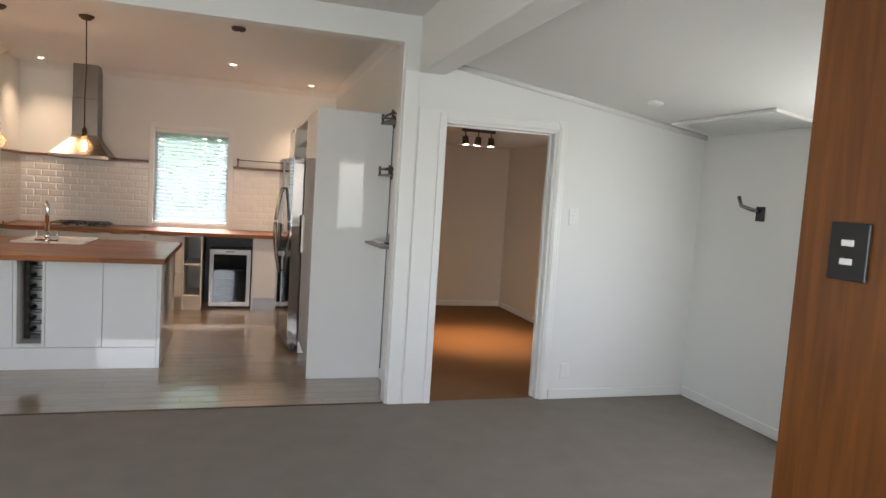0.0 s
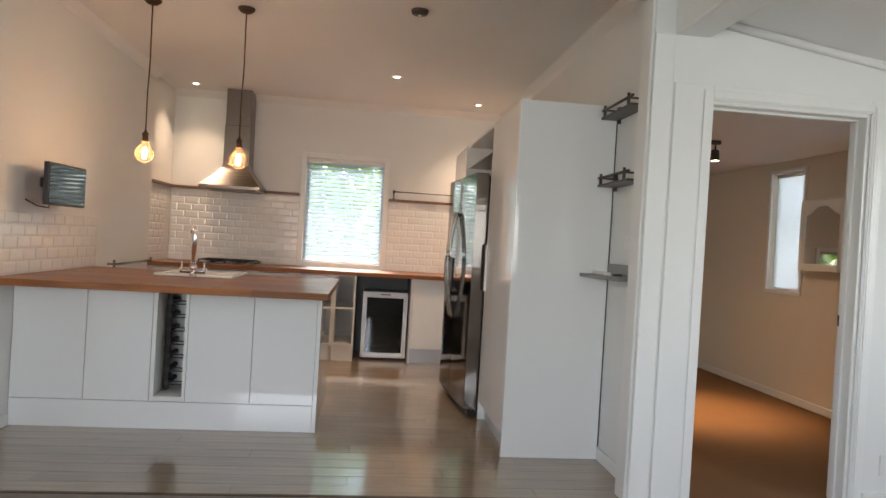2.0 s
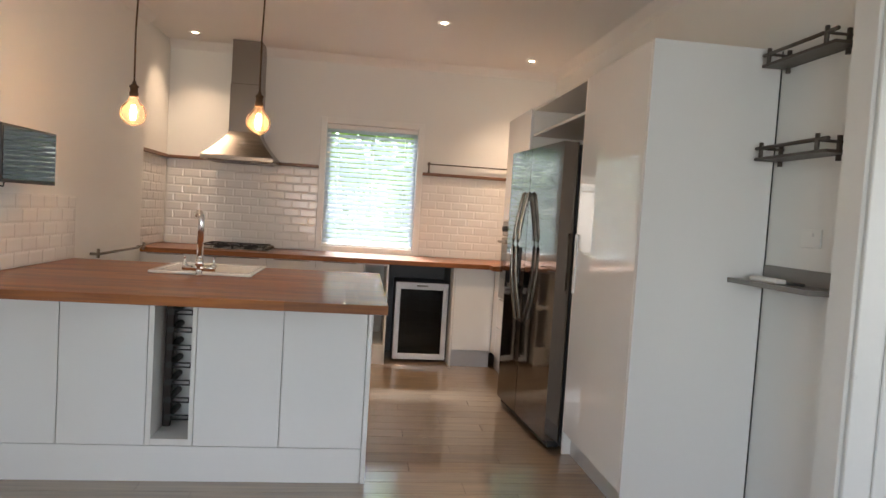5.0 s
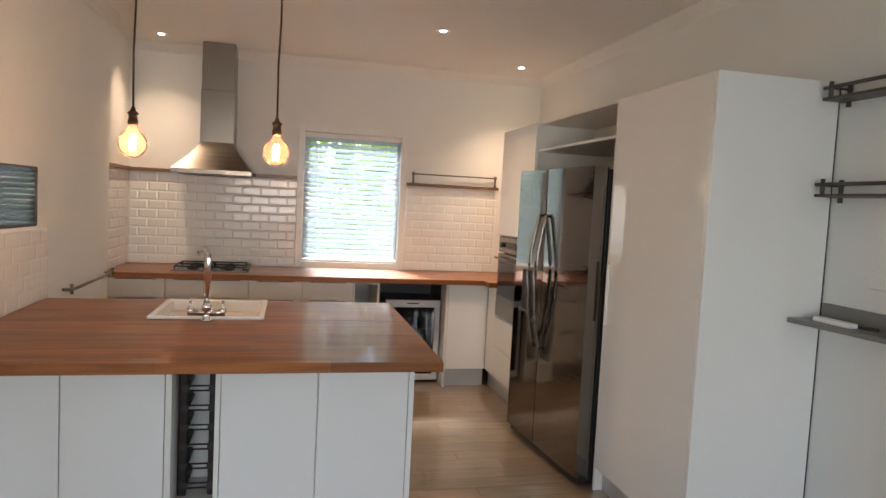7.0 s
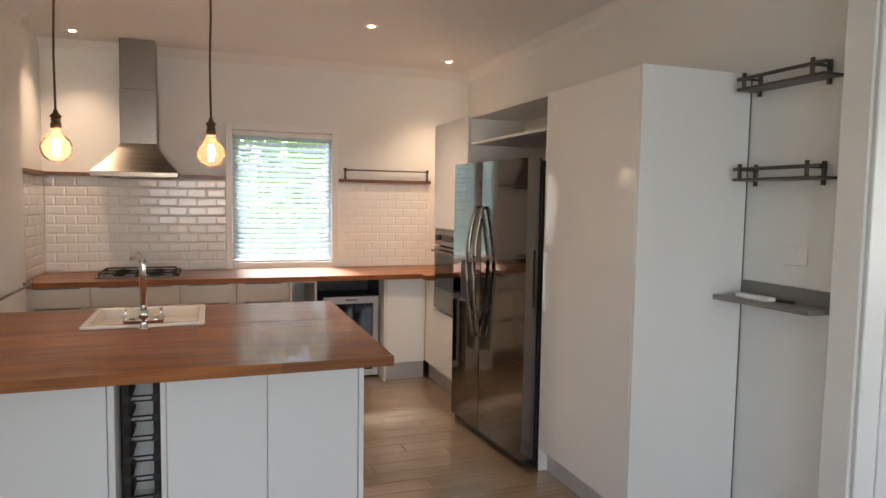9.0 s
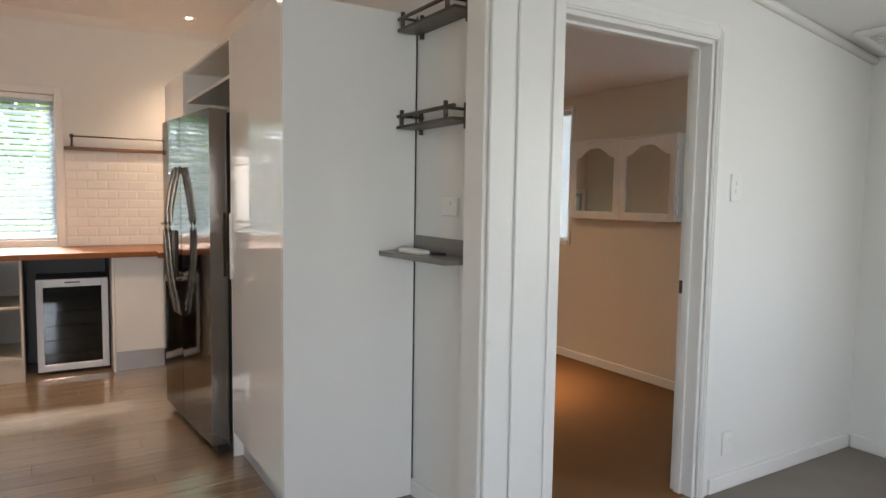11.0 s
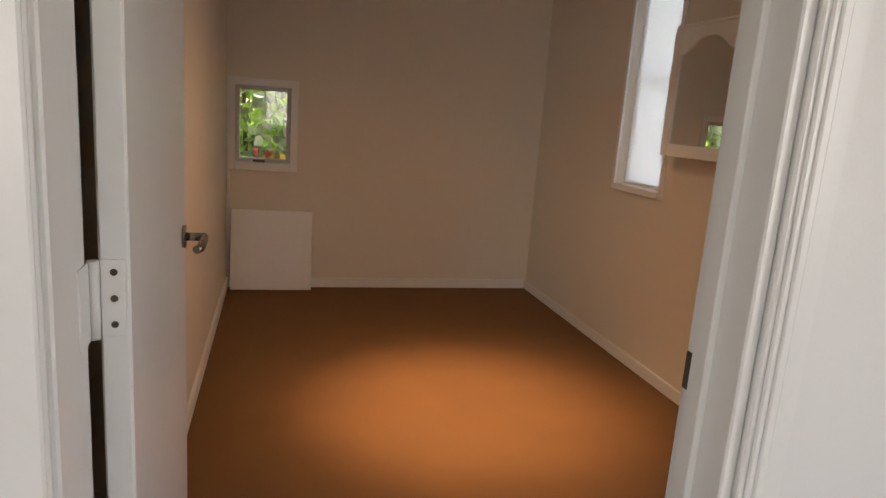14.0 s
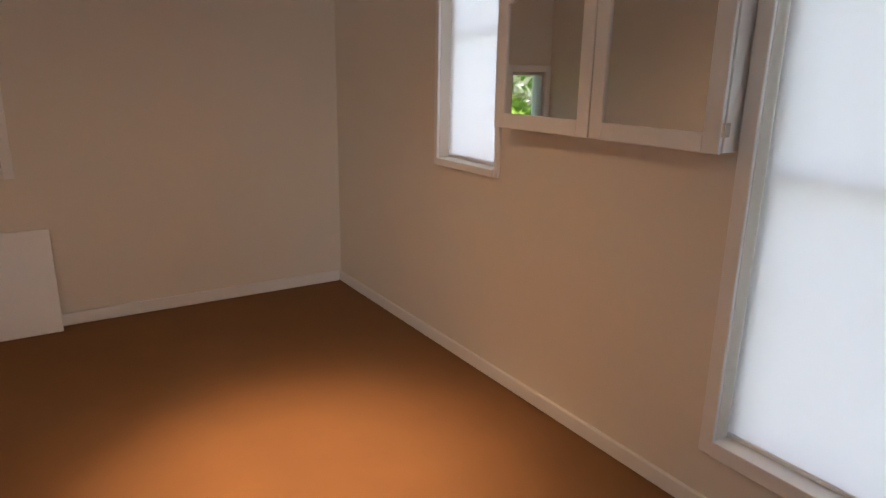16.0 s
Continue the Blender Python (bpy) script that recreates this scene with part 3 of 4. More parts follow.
side_window("window_2", NY0, NY1, NZ0, NZ1, 1.59, "narrow white sash window behind a roller blind", a=0.03)
side_window("window_3", LY0, LY1, LZ0, LZ1, 1.14, "tall white sash window behind a roller blind")

sw = thing("window_4", ((S0 + S1) / 2, RBACK, SZ0), "small awning window with a grey metal sash", "window", kind="structure")
a = 0.052
part("architrave", block((S0 - a, RBACK - 0.016, SZ0 - a, S0, RBACK, SZ1 + a), r=0.003), TRIM, sw)
part("architrave", block((S1, RBACK - 0.016, SZ0 - a, S1 + a, RBACK, SZ1 + a), r=0.003), TRIM, sw)
part("architrave", block((S0, RBACK - 0.016, SZ1, S1, RBACK, SZ1 + a), r=0.003), TRIM, sw)
part("window_sill", block((S0 + 0.001, RBACK - 0.02, SZ0 - a, S1 - 0.001, RBACK + 0.02, SZ0 + 0.004), r=0.003), TRIM, sw)
part("window_frame", block((S0, RBACK + 0.01, SZ0, S0 + 0.028, 8.68, SZ1), (S1 - 0.028, RBACK + 0.01, SZ0, S1, 8.68, SZ1), (S0 + 0.028, RBACK + 0.01, SZ1 - 0.028, S1 - 0.028, 8.68, SZ1), (S0 + 0.028, RBACK + 0.01, SZ0, S1 - 0.028, 8.68, SZ0 + 0.028), r=0.003), ALU, sw, "grey metal sash")
part("winder", block((S0 + 0.12, RBACK - 0.004, SZ0 + 0.002, S0 + 0.2, RBACK + 0.02, SZ0 + 0.022), r=0.004), DARKMETAL, sw, "dark window winder")
p = part("pane", block((S0 + 0.025, 8.635, SZ0 + 0.025, S1 - 0.025, 8.639, SZ1 - 0.025)), PANE, sw)
p.visible_shadow = False

# ---- kitchen: island ----
TOP = 0.906
isl = thing("kitchen_island", (-0.84, 6.1, 0), "white gloss kitchen island with a wine rack slot", "island")
IY = 5.595
part("body", block((-1.748, IY + 0.022, 0.0, -0.96, 6.68, 0.864), (-0.96, IY + 0.40, 0.0, -0.735, 6.68, 0.864), (-0.735, IY + 0.022, 0.0, 0.048, 6.68, 0.864)), CARCASS, isl)
part("plinth", block((-1.748, IY + 0.003, 0.0, 0.046, IY + 0.021, 0.166), r=0.001), CABINET, isl)
part("end_panel", block((0.049, IY - 0.003, 0.0, 0.072, 6.69, 0.864), r=0.0015), CABINET, isl)
for x0, x1 in ((-1.746, -1.329), (-1.325, -0.945), (-0.729, -0.343), (-0.338, 0.046)):
    part("door", block((x0, IY, 0.17, x1, IY + 0.019, 0.862), r=0.0015), CABINET, isl, "white gloss door panel")
slot = part("rack_box", block((-0.942, IY, 0.17, -0.918, IY + 0.398, 0.862), (-0.752, IY, 0.17, -0.732, IY + 0.398, 0.862), (-0.918, IY + 0.002, 0.17, -0.752, IY + 0.398, 0.20), r=0.001), CARCASS, isl, "pale open slot for the wine rack")
part("rack_back", block((-0.917, IY + 0.372, 0.20, -0.753, IY + 0.382, 0.862)), CABINET, isl, "pale back board of the rack slot")
rack = part("wine_rack", block((-0.916, IY + 0.17, 0.201, -0.880, IY + 0.195, 0.862), (-0.792, IY + 0.17, 0.201, -0.754, IY + 0.195, 0.862), r=0.004), DARKWOOD, isl, "dark timber and wire wine rack")
for k in range(8):
    z = 0.238 + k * 0.086
    bm = bmesh.new()
    for dz in (0.0, 0.021):
        sweep(bm, [(-0.90, IY + 0.168, z + dz), (-0.77, IY + 0.168, z + dz)], 0.004, seg=6)
    for x in (-0.892, -0.781):
        sweep(bm, [(x, IY + 0.164, z + 0.01), (x, IY + 0.36, z + 0.01)], 0.016, seg=12)
    part("rung", bm, IRON, rack)

top = thing("island_worktop", (-0.84, 6.0, 0.866), "oiled reddish hardwood worktop in two slabs on the island", "worktop")
rear = block((-1.748, 6.68, 0.866, 0.125, 6.75, TOP), (-1.748, 6.1515, 0.866, -1.115, 6.68, TOP), (-0.597, 6.1515, 0.866, 0.125, 6.68, TOP))
bmesh.ops.remove_doubles(rear, verts=rear.verts, dist=0.0005)
for bm in (block((-1.748, 5.287, 0.866, 0.125, 6.150, TOP)), rear):
    slab = part("slab", bm, WORKTOP, top)
    bv = slab.modifiers.new("bevel", "BEVEL")
    bv.width, bv.segments, bv.angle_limit = 0.0025, 2, radians(60)

sink = thing("sink", (-0.856, 6.41, TOP), "white ceramic inset sink with a broad rim", "sink")
X0, X1, Y0, Y1 = -1.125, -0.587, 6.14, 6.69
bm = block((X0, Y0, TOP + 0.001, X1, Y0 + 0.045, TOP + 0.016), (X0, Y1 - 0.045, TOP + 0.001, X1, Y1, TOP + 0.016), (X0, Y0 + 0.045, TOP + 0.001, X0 + 0.03, Y1 - 0.045, TOP + 0.016), (X1 - 0.03, Y0 + 0.045, TOP + 0.001, X1, Y1 - 0.045, TOP + 0.016), r=0.005, seg=2)
part("rim", bm, CERAMIC, sink)
bx0, bx1, by0, by1 = X0 + 0.028, X1 - 0.028, Y0 + 0.043, Y1 - 0.043
part("bowl", block((bx0, by0, 0.71, bx1, by1, 0.722), (bx0, by0, 0.722, bx0 + 0.012, by1, TOP + 0.008), (bx1 - 0.012, by0, 0.722, bx1, by1, TOP + 0.008), (bx0, by0, 0.722, bx1, by0 + 0.012, TOP + 0.008), (bx0, by1 - 0.012, 0.722, bx1, by1, TOP + 0.008)), CERAMIC, sink)
bm = bmesh.new()
lathe(bm, (-0.856, 6.41, 0.722), [(0.04, 0.0), (0.04, 0.004), (0.03, 0.005)], 20)
part("waste", bm, CHROME, sink, "chrome waste ring")

tap = thing("mixer_tap", (-0.852, 6.105, TOP), "tall chrome bridge tap with two lever handles", "tap")
TX, TY = -0.852, 6.105
bm = bmesh.new()
lathe(bm, (TX, TY, TOP), [(0.027, 0), (0.027, 0.008), (0.019, 0.014), (0.019, 0.05), (0.023, 0.055), (0.023, 0.085), (0.016, 0.09)], 20)
sweep(bm, [(TX - 0.085, TY, TOP + 0.042), (TX + 0.085, TY, TOP + 0.042)], 0.017, seg=14)
part("body", bm, CHROME, tap)
bm = bmesh.new()
pts = [(TX, TY, TOP + 0.085), (TX, TY, TOP + 0.30), (TX - 0.002, TY + 0.004, TOP + 0.318), (TX - 0.010, TY + 0.020, TOP + 0.333), (TX - 0.024, TY + 0.055, TOP + 0.340), (TX - 0.040, TY + 0.100, TOP + 0.338), (TX - 0.056, TY + 0.150, TOP + 0.326), (TX - 0.060, TY + 0.164, TOP + 0.310)]
sweep(bm, pts, [0.0165, 0.0165, 0.0165, 0.0155, 0.0145, 0.0135, 0.0130, 0.0130], seg=14)
part("spout", bm, CHROME, tap)
for s in (-1, 1):
    bm = bmesh.new()
    lathe(bm, (TX + s * 0.074, TY, TOP + 0.04), [(0.016, 0), (0.016, 0.022), (0.008, 0.026), (0.006, 0.03), (0.006, 0.056), (0.007, 0.060), (0.004, 0.063)], 14)
    part("lever", bm, CHROME, tap)

# ---- kitchen: rear run ----
FY = 8.055
def base_unit(name, x0, x1, splits, label):
    """A floor cabinet with stacked fronts; splits are the heights of the joints."""
    c = thing(name, ((x0 + x1) / 2, 8.38, 0), label, "cabinet", group="rear base cabinets")
    part("body", block((x0, FY + 0.02, 0.15, x1, 8.69, 0.864)), CARCASS, c)
    part("kickboard", block((x0, FY + 0.045, 0.0, x1, FY + 0.06, 0.15)), KICK, c, "brushed grey kickboard")
    for z0, z1 in zip(splits, splits[1:]):
        d = part("drawer", block((x0 + 0.002, FY, z0 + 0.002, x1 - 0.002, FY + 0.019, z1 - 0.002), r=0.0015), CABINET, c, "white gloss drawer front")
        part("edge_pull", block((x0 + 0.06, FY - 0.006, z1 - 0.010, x1 - 0.06, FY, z1 - 0.004), r=0.001), STEEL, d)
    return c


for x0, x1 in ((-1.786, -1.378), (-1.376, -0.776), (-0.774, -0.372), (-0.370, 0.028)):
    base_unit("base_cabinet", x0, x1, (0.152, 0.43, 0.715, 0.862), "white gloss drawer cabinet under the rear worktop")
sh = thing("open_shelf_unit", (0.136, 8.38, 0), "narrow white open shelf unit, empty", "shelf unit")
part("side", block((0.030, FY, 0.0, 0.046, 8.69, 0.864), r=0.001), CARCASS, sh)
part("side", block((0.226, FY, 0.0, 0.243, 8.69, 0.864), r=0.001), CARCASS, sh)
part("back", block((0.046, 8.67, 0.15, 0.226, 8.69, 0.864)), CARCASS, sh)
for z in (0.15, 0.52):
    part("shelf", block((0.046, FY + 0.01, z, 0.226, 8.67, z + 0.018), r=0.001), CARCASS, sh)
part("kickboard", block((0.046, FY + 0.02, 0.0, 0.226, FY + 0.035, 0.15)), CARCASS, sh)
part("top_rail", block((0.046, FY + 0.01, 0.846, 0.226, 8.67, 0.864)), CARCASS, sh)
# black on the niche's back and the rear part of its sides
setting("niche_black_sheets", block((0.2445, 8.66, 0.0, 0.80, 8.69, 0.864), (0.2445, 8.25, 0.0, 0.247, 8.66, 0.864), (0.797, 8.25, 0.0, 0.7995, 8.66, 0.864)), BLACK, "black sheets at the back and sides of the appliance niche")

wf = thing("wine_fridge", (0.55, 8.4, 0), "small wine fridge with a silver framed glass door", "fridge")
wx0, wx1 = 0.318, 0.784
part("body", block((wx0 + 0.004, 8.235, 0.02, wx0 + 0.02, 8.64, 0.70), (wx1 - 0.02, 8.235, 0.02, wx1 - 0.004, 8.64, 0.70), (wx0 + 0.02, 8.235, 0.02, wx1 - 0.02, 8.64, 0.05), (wx0 + 0.02, 8.235, 0.68, wx1 - 0.02, 8.64, 0.70), (wx0 + 0.02, 8.62, 0.05, wx1 - 0.02, 8.64, 0.68)), BLACK, wf)
wd = part("door", block((wx0, 8.19, 0.025, wx0 + 0.045, 8.232, 0.705), (wx1 - 0.045, 8.19, 0.025, wx1, 8.232, 0.705), (wx0 + 0.045, 8.19, 0.025, wx1 - 0.045, 8.232, 0.075), (wx0 + 0.045, 8.19, 0.645, wx1 - 0.045, 8.232, 0.705), r=0.003), KICK, wf, "brushed silver door frame")
part("glass", block((wx0 + 0.043, 8.205, 0.073, wx1 - 0.043, 8.211, 0.647)), glass("smoked_glass", (0.12, 0.13, 0.14)), wd, "smoked glass")
part("badge", block((0.50, 8.187, 0.672, 0.60, 8.191, 0.684), r=0.001), DARKMETAL, wd)
for k in range(5):
    z = 0.14 + k * 0.105
    bm = bmesh.new()
    for j in range(7):
        x = wx0 + 0.05 + j * 0.061
        sweep(bm, [(x, 8.245, z), (x, 8.60, z)], 0.0025, seg=5)
    sweep(bm, [(wx0 + 0.022, 8.245, z), (wx1 - 0.022, 8.245, z)], 0.006, seg=6)
    part("rack", bm, STEEL, wf)
for x in (wx0 + 0.05, wx1 - 0.05):
    bm = bmesh.new()
    lathe(bm, (x, 8.30, 0), [(0.016, 0), (0.016, 0.021)], 10)
    part("foot", bm, BLACK, wf)

cc = thing("corner_cabinet", (0.95, 8.38, 0), "white corner base cabinet beside the wine fridge", "cabinet")
part("body", block((0.818, FY + 0.02, 0.15, 1.76, 8.69, 0.864)), CARCASS, cc)
part("side", block((0.80, FY, 0.0, 0.817, 8.69, 0.864), r=0.001), CARCASS, cc)
part("door", block((0.819, FY, 0.152, 1.155, FY + 0.019, 0.862), r=0.0015), CABINET, cc)
part("kickboard", block((0.818, FY + 0.045, 0.0, 1.16, FY + 0.06, 0.15)), KICK, cc)

bt = thing("rear_worktop", (-0.3, 8.35, 0.866), "oiled hardwood worktop along the rear wall", "worktop")
for x0, y0, x1 in ((-1.788, 8.0, 0.2255), (0.227, 8.0, 1.098), (1.0995, 7.863, KR - 0.003)):
    slab = part("slab", block((x0, y0, 0.866, x1, BACK - 0.001, TOP)), WORKTOP, bt)
    bv = slab.modifiers.new("bevel", "BEVEL")
    bv.width, bv.segments = 0.002, 2

hob = thing("gas_hob", (-1.07, 8.4, TOP), "steel gas hob with black iron trivets", "hob")
part("tray", block((-1.36, 8.16, TOP + 0.001, -0.78, 8.62, TOP + 0.012), r=0.004, seg=2), STEEL, hob)
for bx, by, r in ((-1.21, 8.28, 0.035), (-1.21, 8.50, 0.045), (-0.95, 8.28, 0.045), (-0.95, 8.50, 0.035)):
    bm = bmesh.new()
    lathe(bm, (bx, by, TOP + 0.011), [(r + 0.012, 0), (r + 0.01, 0.008), (r, 0.010), (r, 0.018), (r * 0.8, 0.021)], 18)
    part("burner", bm, IRON, hob, "black burner cap")
for x0, x1 in ((-1.335, -1.085), (-1.075, -0.825)):
    z = TOP + 0.036
    bm = bmesh.new()
    sweep(bm, [(x0, 8.39, z), (x0, 8.19, z), (x1, 8.19, z), (x1, 8.59, z), (x0, 8.59, z), (x0, 8.39, z)], 0.006, seg=6)
    trivet = part("trivet", bm, IRON, hob, "black cast trivet")
    for p0, p1 in (((x0, 8.39, z), (x1, 8.39, z)), (((x0 + x1) / 2, 8.19, z), ((x0 + x1) / 2, 8.59, z))):
        bm = bmesh.new()
        sweep(bm, [p0, p1], 0.006, seg=6)
        part("bar", bm, IRON, trivet)
    for x in (x0, x1):
        for y in (8.19, 8.59):
            bm = bmesh.new()
            sweep(bm, [(x, y, TOP + 0.011), (x, y, z + 0.004)], 0.006, seg=6)
            part("foot", bm, IRON, trivet)
for k in range(4):
    bm = bmesh.new()
    lathe(bm, (-0.80, 8.22 + 0.11 * k, TOP + 0.011), [(0.017, 0), (0.016, 0.02), (0.013, 0.022)], 14)
    part("knob", bm, STEEL, hob)

hood = thing("range_hood", (-1.08, 8.5, 1.66), "brushed steel canopy range hood with a square chimney", "range hood")
hx0, hx1, hy0, hy1 = -1.385, -0.785, 8.22, BACK - 0.004
part("lip", block((hx0, hy0, 1.662, hx1, hy1, 1.70), r=0.003), STEEL, hood)
bm = bmesh.new()
cx0, cx1, cy0 = -1.205, -0.945, 8.44
rows = []
for k in range(7):
    t = k / 6
    s = 1 - (1 - t) ** 1.35
    rows.append([bm.verts.new(p) for p in ((hx0 + (cx0 - hx0) * s, hy0 + (cy0 - hy0) * s, 1.70 + 0.225 * t), (hx1 + (cx1 - hx1) * s, hy0 + (cy0 - hy0) * s, 1.70 + 0.225 * t), (hx1 + (cx1 - hx1) * s, hy1, 1.70 + 0.225 * t), (hx0 + (cx0 - hx0) * s, hy1, 1.70 + 0.225 * t))])
for r0, r1 in zip(rows, rows[1:]):
    for k in range(4):
        bm.faces.new((r0[k], r0[(k + 1) % 4], r1[(k + 1) % 4], r1[k])).smooth = False
bm.faces.new(rows[-1])
bm.faces.new(list(reversed(rows[0])))
part("canopy", bm, STEEL, hood)
part("chimney", block((cx0, cy0, 1.925, cx1, hy1, 2.34), (cx0 + 0.004, cy0 + 0.004, 2.34, cx1 - 0.004, hy1, CEIL - 0.002), r=0.002), STEEL, hood)
part("filter", block((hx0 + 0.05, hy0 + 0.05, 1.656, hx1 - 0.05, hy1 - 0.05, 1.662)), DARKMETAL, hood)

# timber ledge over the tiles, and the utensil rail
for piece in ((-1.788, BACK - 0.036, 1.672, hx0 - 0.002, BACK, 1.700), (hx1 + 0.002, BACK - 0.036, 1.672, W0 - 0.058, BACK, 1.700), (-1.788, 7.965, 1.672, -1.755, BACK - 0.037, 1.700)):
    solo("wall_ledge", block(piece, r=0.002), SHELFWOOD, "slim dark timber ledge over the tiles", "shelf", loc=((piece[0] + piece[3]) / 2, piece[1], 1.672), group="ledges")
ledge2 = solo("wall_ledge", block((W1 + 0.058, BACK - 0.036, 1.672, 1.40, BACK, 1.700), r=0.002), SHELFWOOD, "slim dark timber ledge beside the window", "shelf", loc=(0.96, 8.67, 1.67), group="ledges")
rail = thing("utensil_rail", (0.96, 8.64, 1.70), "thin steel rail on two posts over the ledge", "rail")
bm = bmesh.new()
sweep(bm, [(0.575, 8.682, 1.782), (1.375, 8.682, 1.782)], 0.006, seg=8)
part("bar", bm, DARKMETAL, rail)
for x in (0.59, 1.365):
    bm = bmesh.new()
    lathe(bm, (x, 8.682, 1.70), [(0.014, 0), (0.014, 0.006), (0.008, 0.01), (0.008, 0.07), (0.013, 0.072), (0.013, 0.095), (0.006, 0.1)], 12)
    part("post", bm, DARKMETAL, rail)
rail2 = thing("hand_rail", (-1.70, 7.45, 0.9), "steel rail on the side wall at bench height", "rail")
bm = bmesh.new()
sweep(bm, [(-1.70, 6.97, 0.915), (-1.70, 7.92, 0.915)], 0.009, seg=10)
part("bar", bm, STEEL, rail2)
for y in (7.0, 7.89):
    bm = bmesh.new()
    sweep(bm, [(-1.752, y, 0.915), (-1.69, y, 0.915)], 0.010, seg=10)
    sweep(bm, [(-1.70, y, 0.89), (-1.70, y, 0.95)], 0.010, seg=10)
    part("bracket", bm, STEEL, rail2)

# ---- kitchen: tall run ----
PX = 1.185
pan = thing("pantry_cabinet", (1.48, 5.62, 0), "tall white gloss pantry cabinet", "cabinet")
part("body", block((PX + 0.021, 5.226, 0.12, KR - 0.002, 6.04, 2.115)), CARCASS, pan)
part("end_panel", block((PX, 5.205, 0.0, KR - 0.008, 5.225, 2.118), r=0.0015), CABINET, pan, "high gloss white end panel")
part("door", block((PX, 5.228, 0.13, PX + 0.019, 6.026, 2.115), r=0.0015), CABINET, pan, "high gloss white door")
part("kickboard", block((PX + 0.05, 5.226, 0.0, PX + 0.065, 6.04, 0.12)), KICK, pan)
part("handle", block((PX - 0.014, 6.004, 0.92, PX, 6.022, 1.25), r=0.003), PLASTIC, pan, "white edge pull")
part("side", block((PX, 6.028, 0.0, KR - 0.002, 6.044, 2.118), r=0.001), CARCASS, pan)
over = thing("bridge_shelf", (1.48, 6.6, 1.92), "white open box shelf over the fridge", "shelf")
part("bottom", block((PX, 6.046, 1.915, KR - 0.002, 7.148, 1.933), r=0.001), CARCASS, over)
part("top", block((PX, 6.046, 2.100, KR - 0.002, 7.148, 2.118), r=0.001), CARCASS, over)
part("back", block((1.60, 6.046, 1.933, 1.618, 7.148, 2.100)), CARCASS, over)

fr = thing("fridge", (1.35, 6.6, 0), "dark stainless side by side fridge with an ice dispenser", "fridge")
FX, FYA, FYB, FT = 0.965, 6.105, 7.045, 1.765
part("body", block((FX + 0.10, FYA + 0.006, 0.03, 1.60, FYB - 0.006, FT - 0.012), r=0.004), BLACK, fr, "black cabinet sides")
split = 6.645
def fridge_door(y0, y1, hy, label):
    bm = bmesh.new()
    n = 10
    outline = [(y0 + (y1 - y0) * i / n, FX + 0.004 - 0.004 * math.sin(math.pi * i / n)) for i in range(n + 1)]
    outline += [(y1, FX + 0.092), (y0, FX + 0.092)]
    prism(bm, [(x, y) for y, x in outline], "z", 0.06, FT)
    bm.normal_update()
    for f in bm.faces:
        f.smooth = abs(f.normal.z) < 0.5
    for e in bm.edges:
        e.smooth = e.calc_face_angle(3.0) < 0.4
    d = part("door", bm, FRIDGE, fr, label)
    bm = bmesh.new()
    pts = [(FX - 0.004, hy, 0.665)]
    for i in range(15):
        t = i / 14
        pts.append((FX - 0.02 - 0.050 * math.sin(math.pi * t), hy, 0.68 + 0.79 * t))
    pts.append((FX - 0.004, hy, 1.485))
    sweep(bm, pts, 0.013, seg=10)
    part("handle", bm, STEEL, d, "bowed steel handle")
    return d


fridge_door(FYA, split - 0.004, split - 0.045, "dark stainless fridge door")
frz = fridge_door(split + 0.004, FYB, split + 0.045, "dark stainless freezer door with a dispenser")
disp = part("dispenser", block((FX - 0.009, 6.735, 0.86, FX + 0.004, 6.905, 1.13), r=0.004), BLACK, frz, "black ice and water dispenser")
part("drip_tray", block((FX - 0.03, 6.75, 0.86, FX - 0.008, 6.89, 0.878), r=0.003), STEEL, disp)
part("grille", block((FX + 0.03, FYA + 0.01, 0.02, FX + 0.06, FYB - 0.01, 0.058)), BLACK, fr)
for y in (FYA + 0.08, FYB - 0.08):
    bm = bmesh.new()
    sweep(bm, [(FX + 0.10, y - 0.02, 0.02), (FX + 0.10, y + 0.02, 0.02)], 0.02, seg=12)
    part("wheel", bm, BLACK, fr)
# the fridge stands slightly askew in its bay
fr.location, fr.rotation_euler = (1.428, 6.588, 0), (0, 0, radians(4.6))

ot = thing("oven_tower", (1.47, 7.52, 0), "tall white gloss cabinet around a built-in oven", "cabinet")
OX, OY0, OY1 = 1.16, 7.15, 7.86
part("body", block((OX + 0.021, OY0 + 0.002, 0.15, KR - 0.002, OY1, 0.64), (OX + 0.021, OY0 + 0.002, 1.30, KR - 0.002, OY1, 2.115), (1.70, OY0 + 0.002, 0.64, KR - 0.002, OY1, 1.30), (OX + 0.021, OY0 + 0.002, 0.64, 1.70, OY0 + 0.02, 1.30), (OX + 0.021, OY1 - 0.018, 0.64, 1.70, OY1, 1.30)), CARCASS, ot)
part("door", block((OX, OY0 + 0.002, 1.302, OX + 0.019, OY1, 2.115), r=0.0015), CABINET, ot, "white gloss upper door")
part("drawer", block((OX, OY0 + 0.002, 0.40, OX + 0.019, OY1, 0.638), r=0.0015), CABINET, ot, "white gloss drawer")
part("drawer", block((OX, OY0 + 0.002, 0.154, OX + 0.019, OY1, 0.397), r=0.0015), CABINET, ot, "white gloss drawer")
part("kickboard", block((OX + 0.05, OY0 + 0.002, 0.0, OX + 0.065, OY1, 0.15)), KICK, ot)
ret = thing("return_cabinet", (1.47, 7.95, 0), "white gloss base cabinet between oven tower and corner", "cabinet")
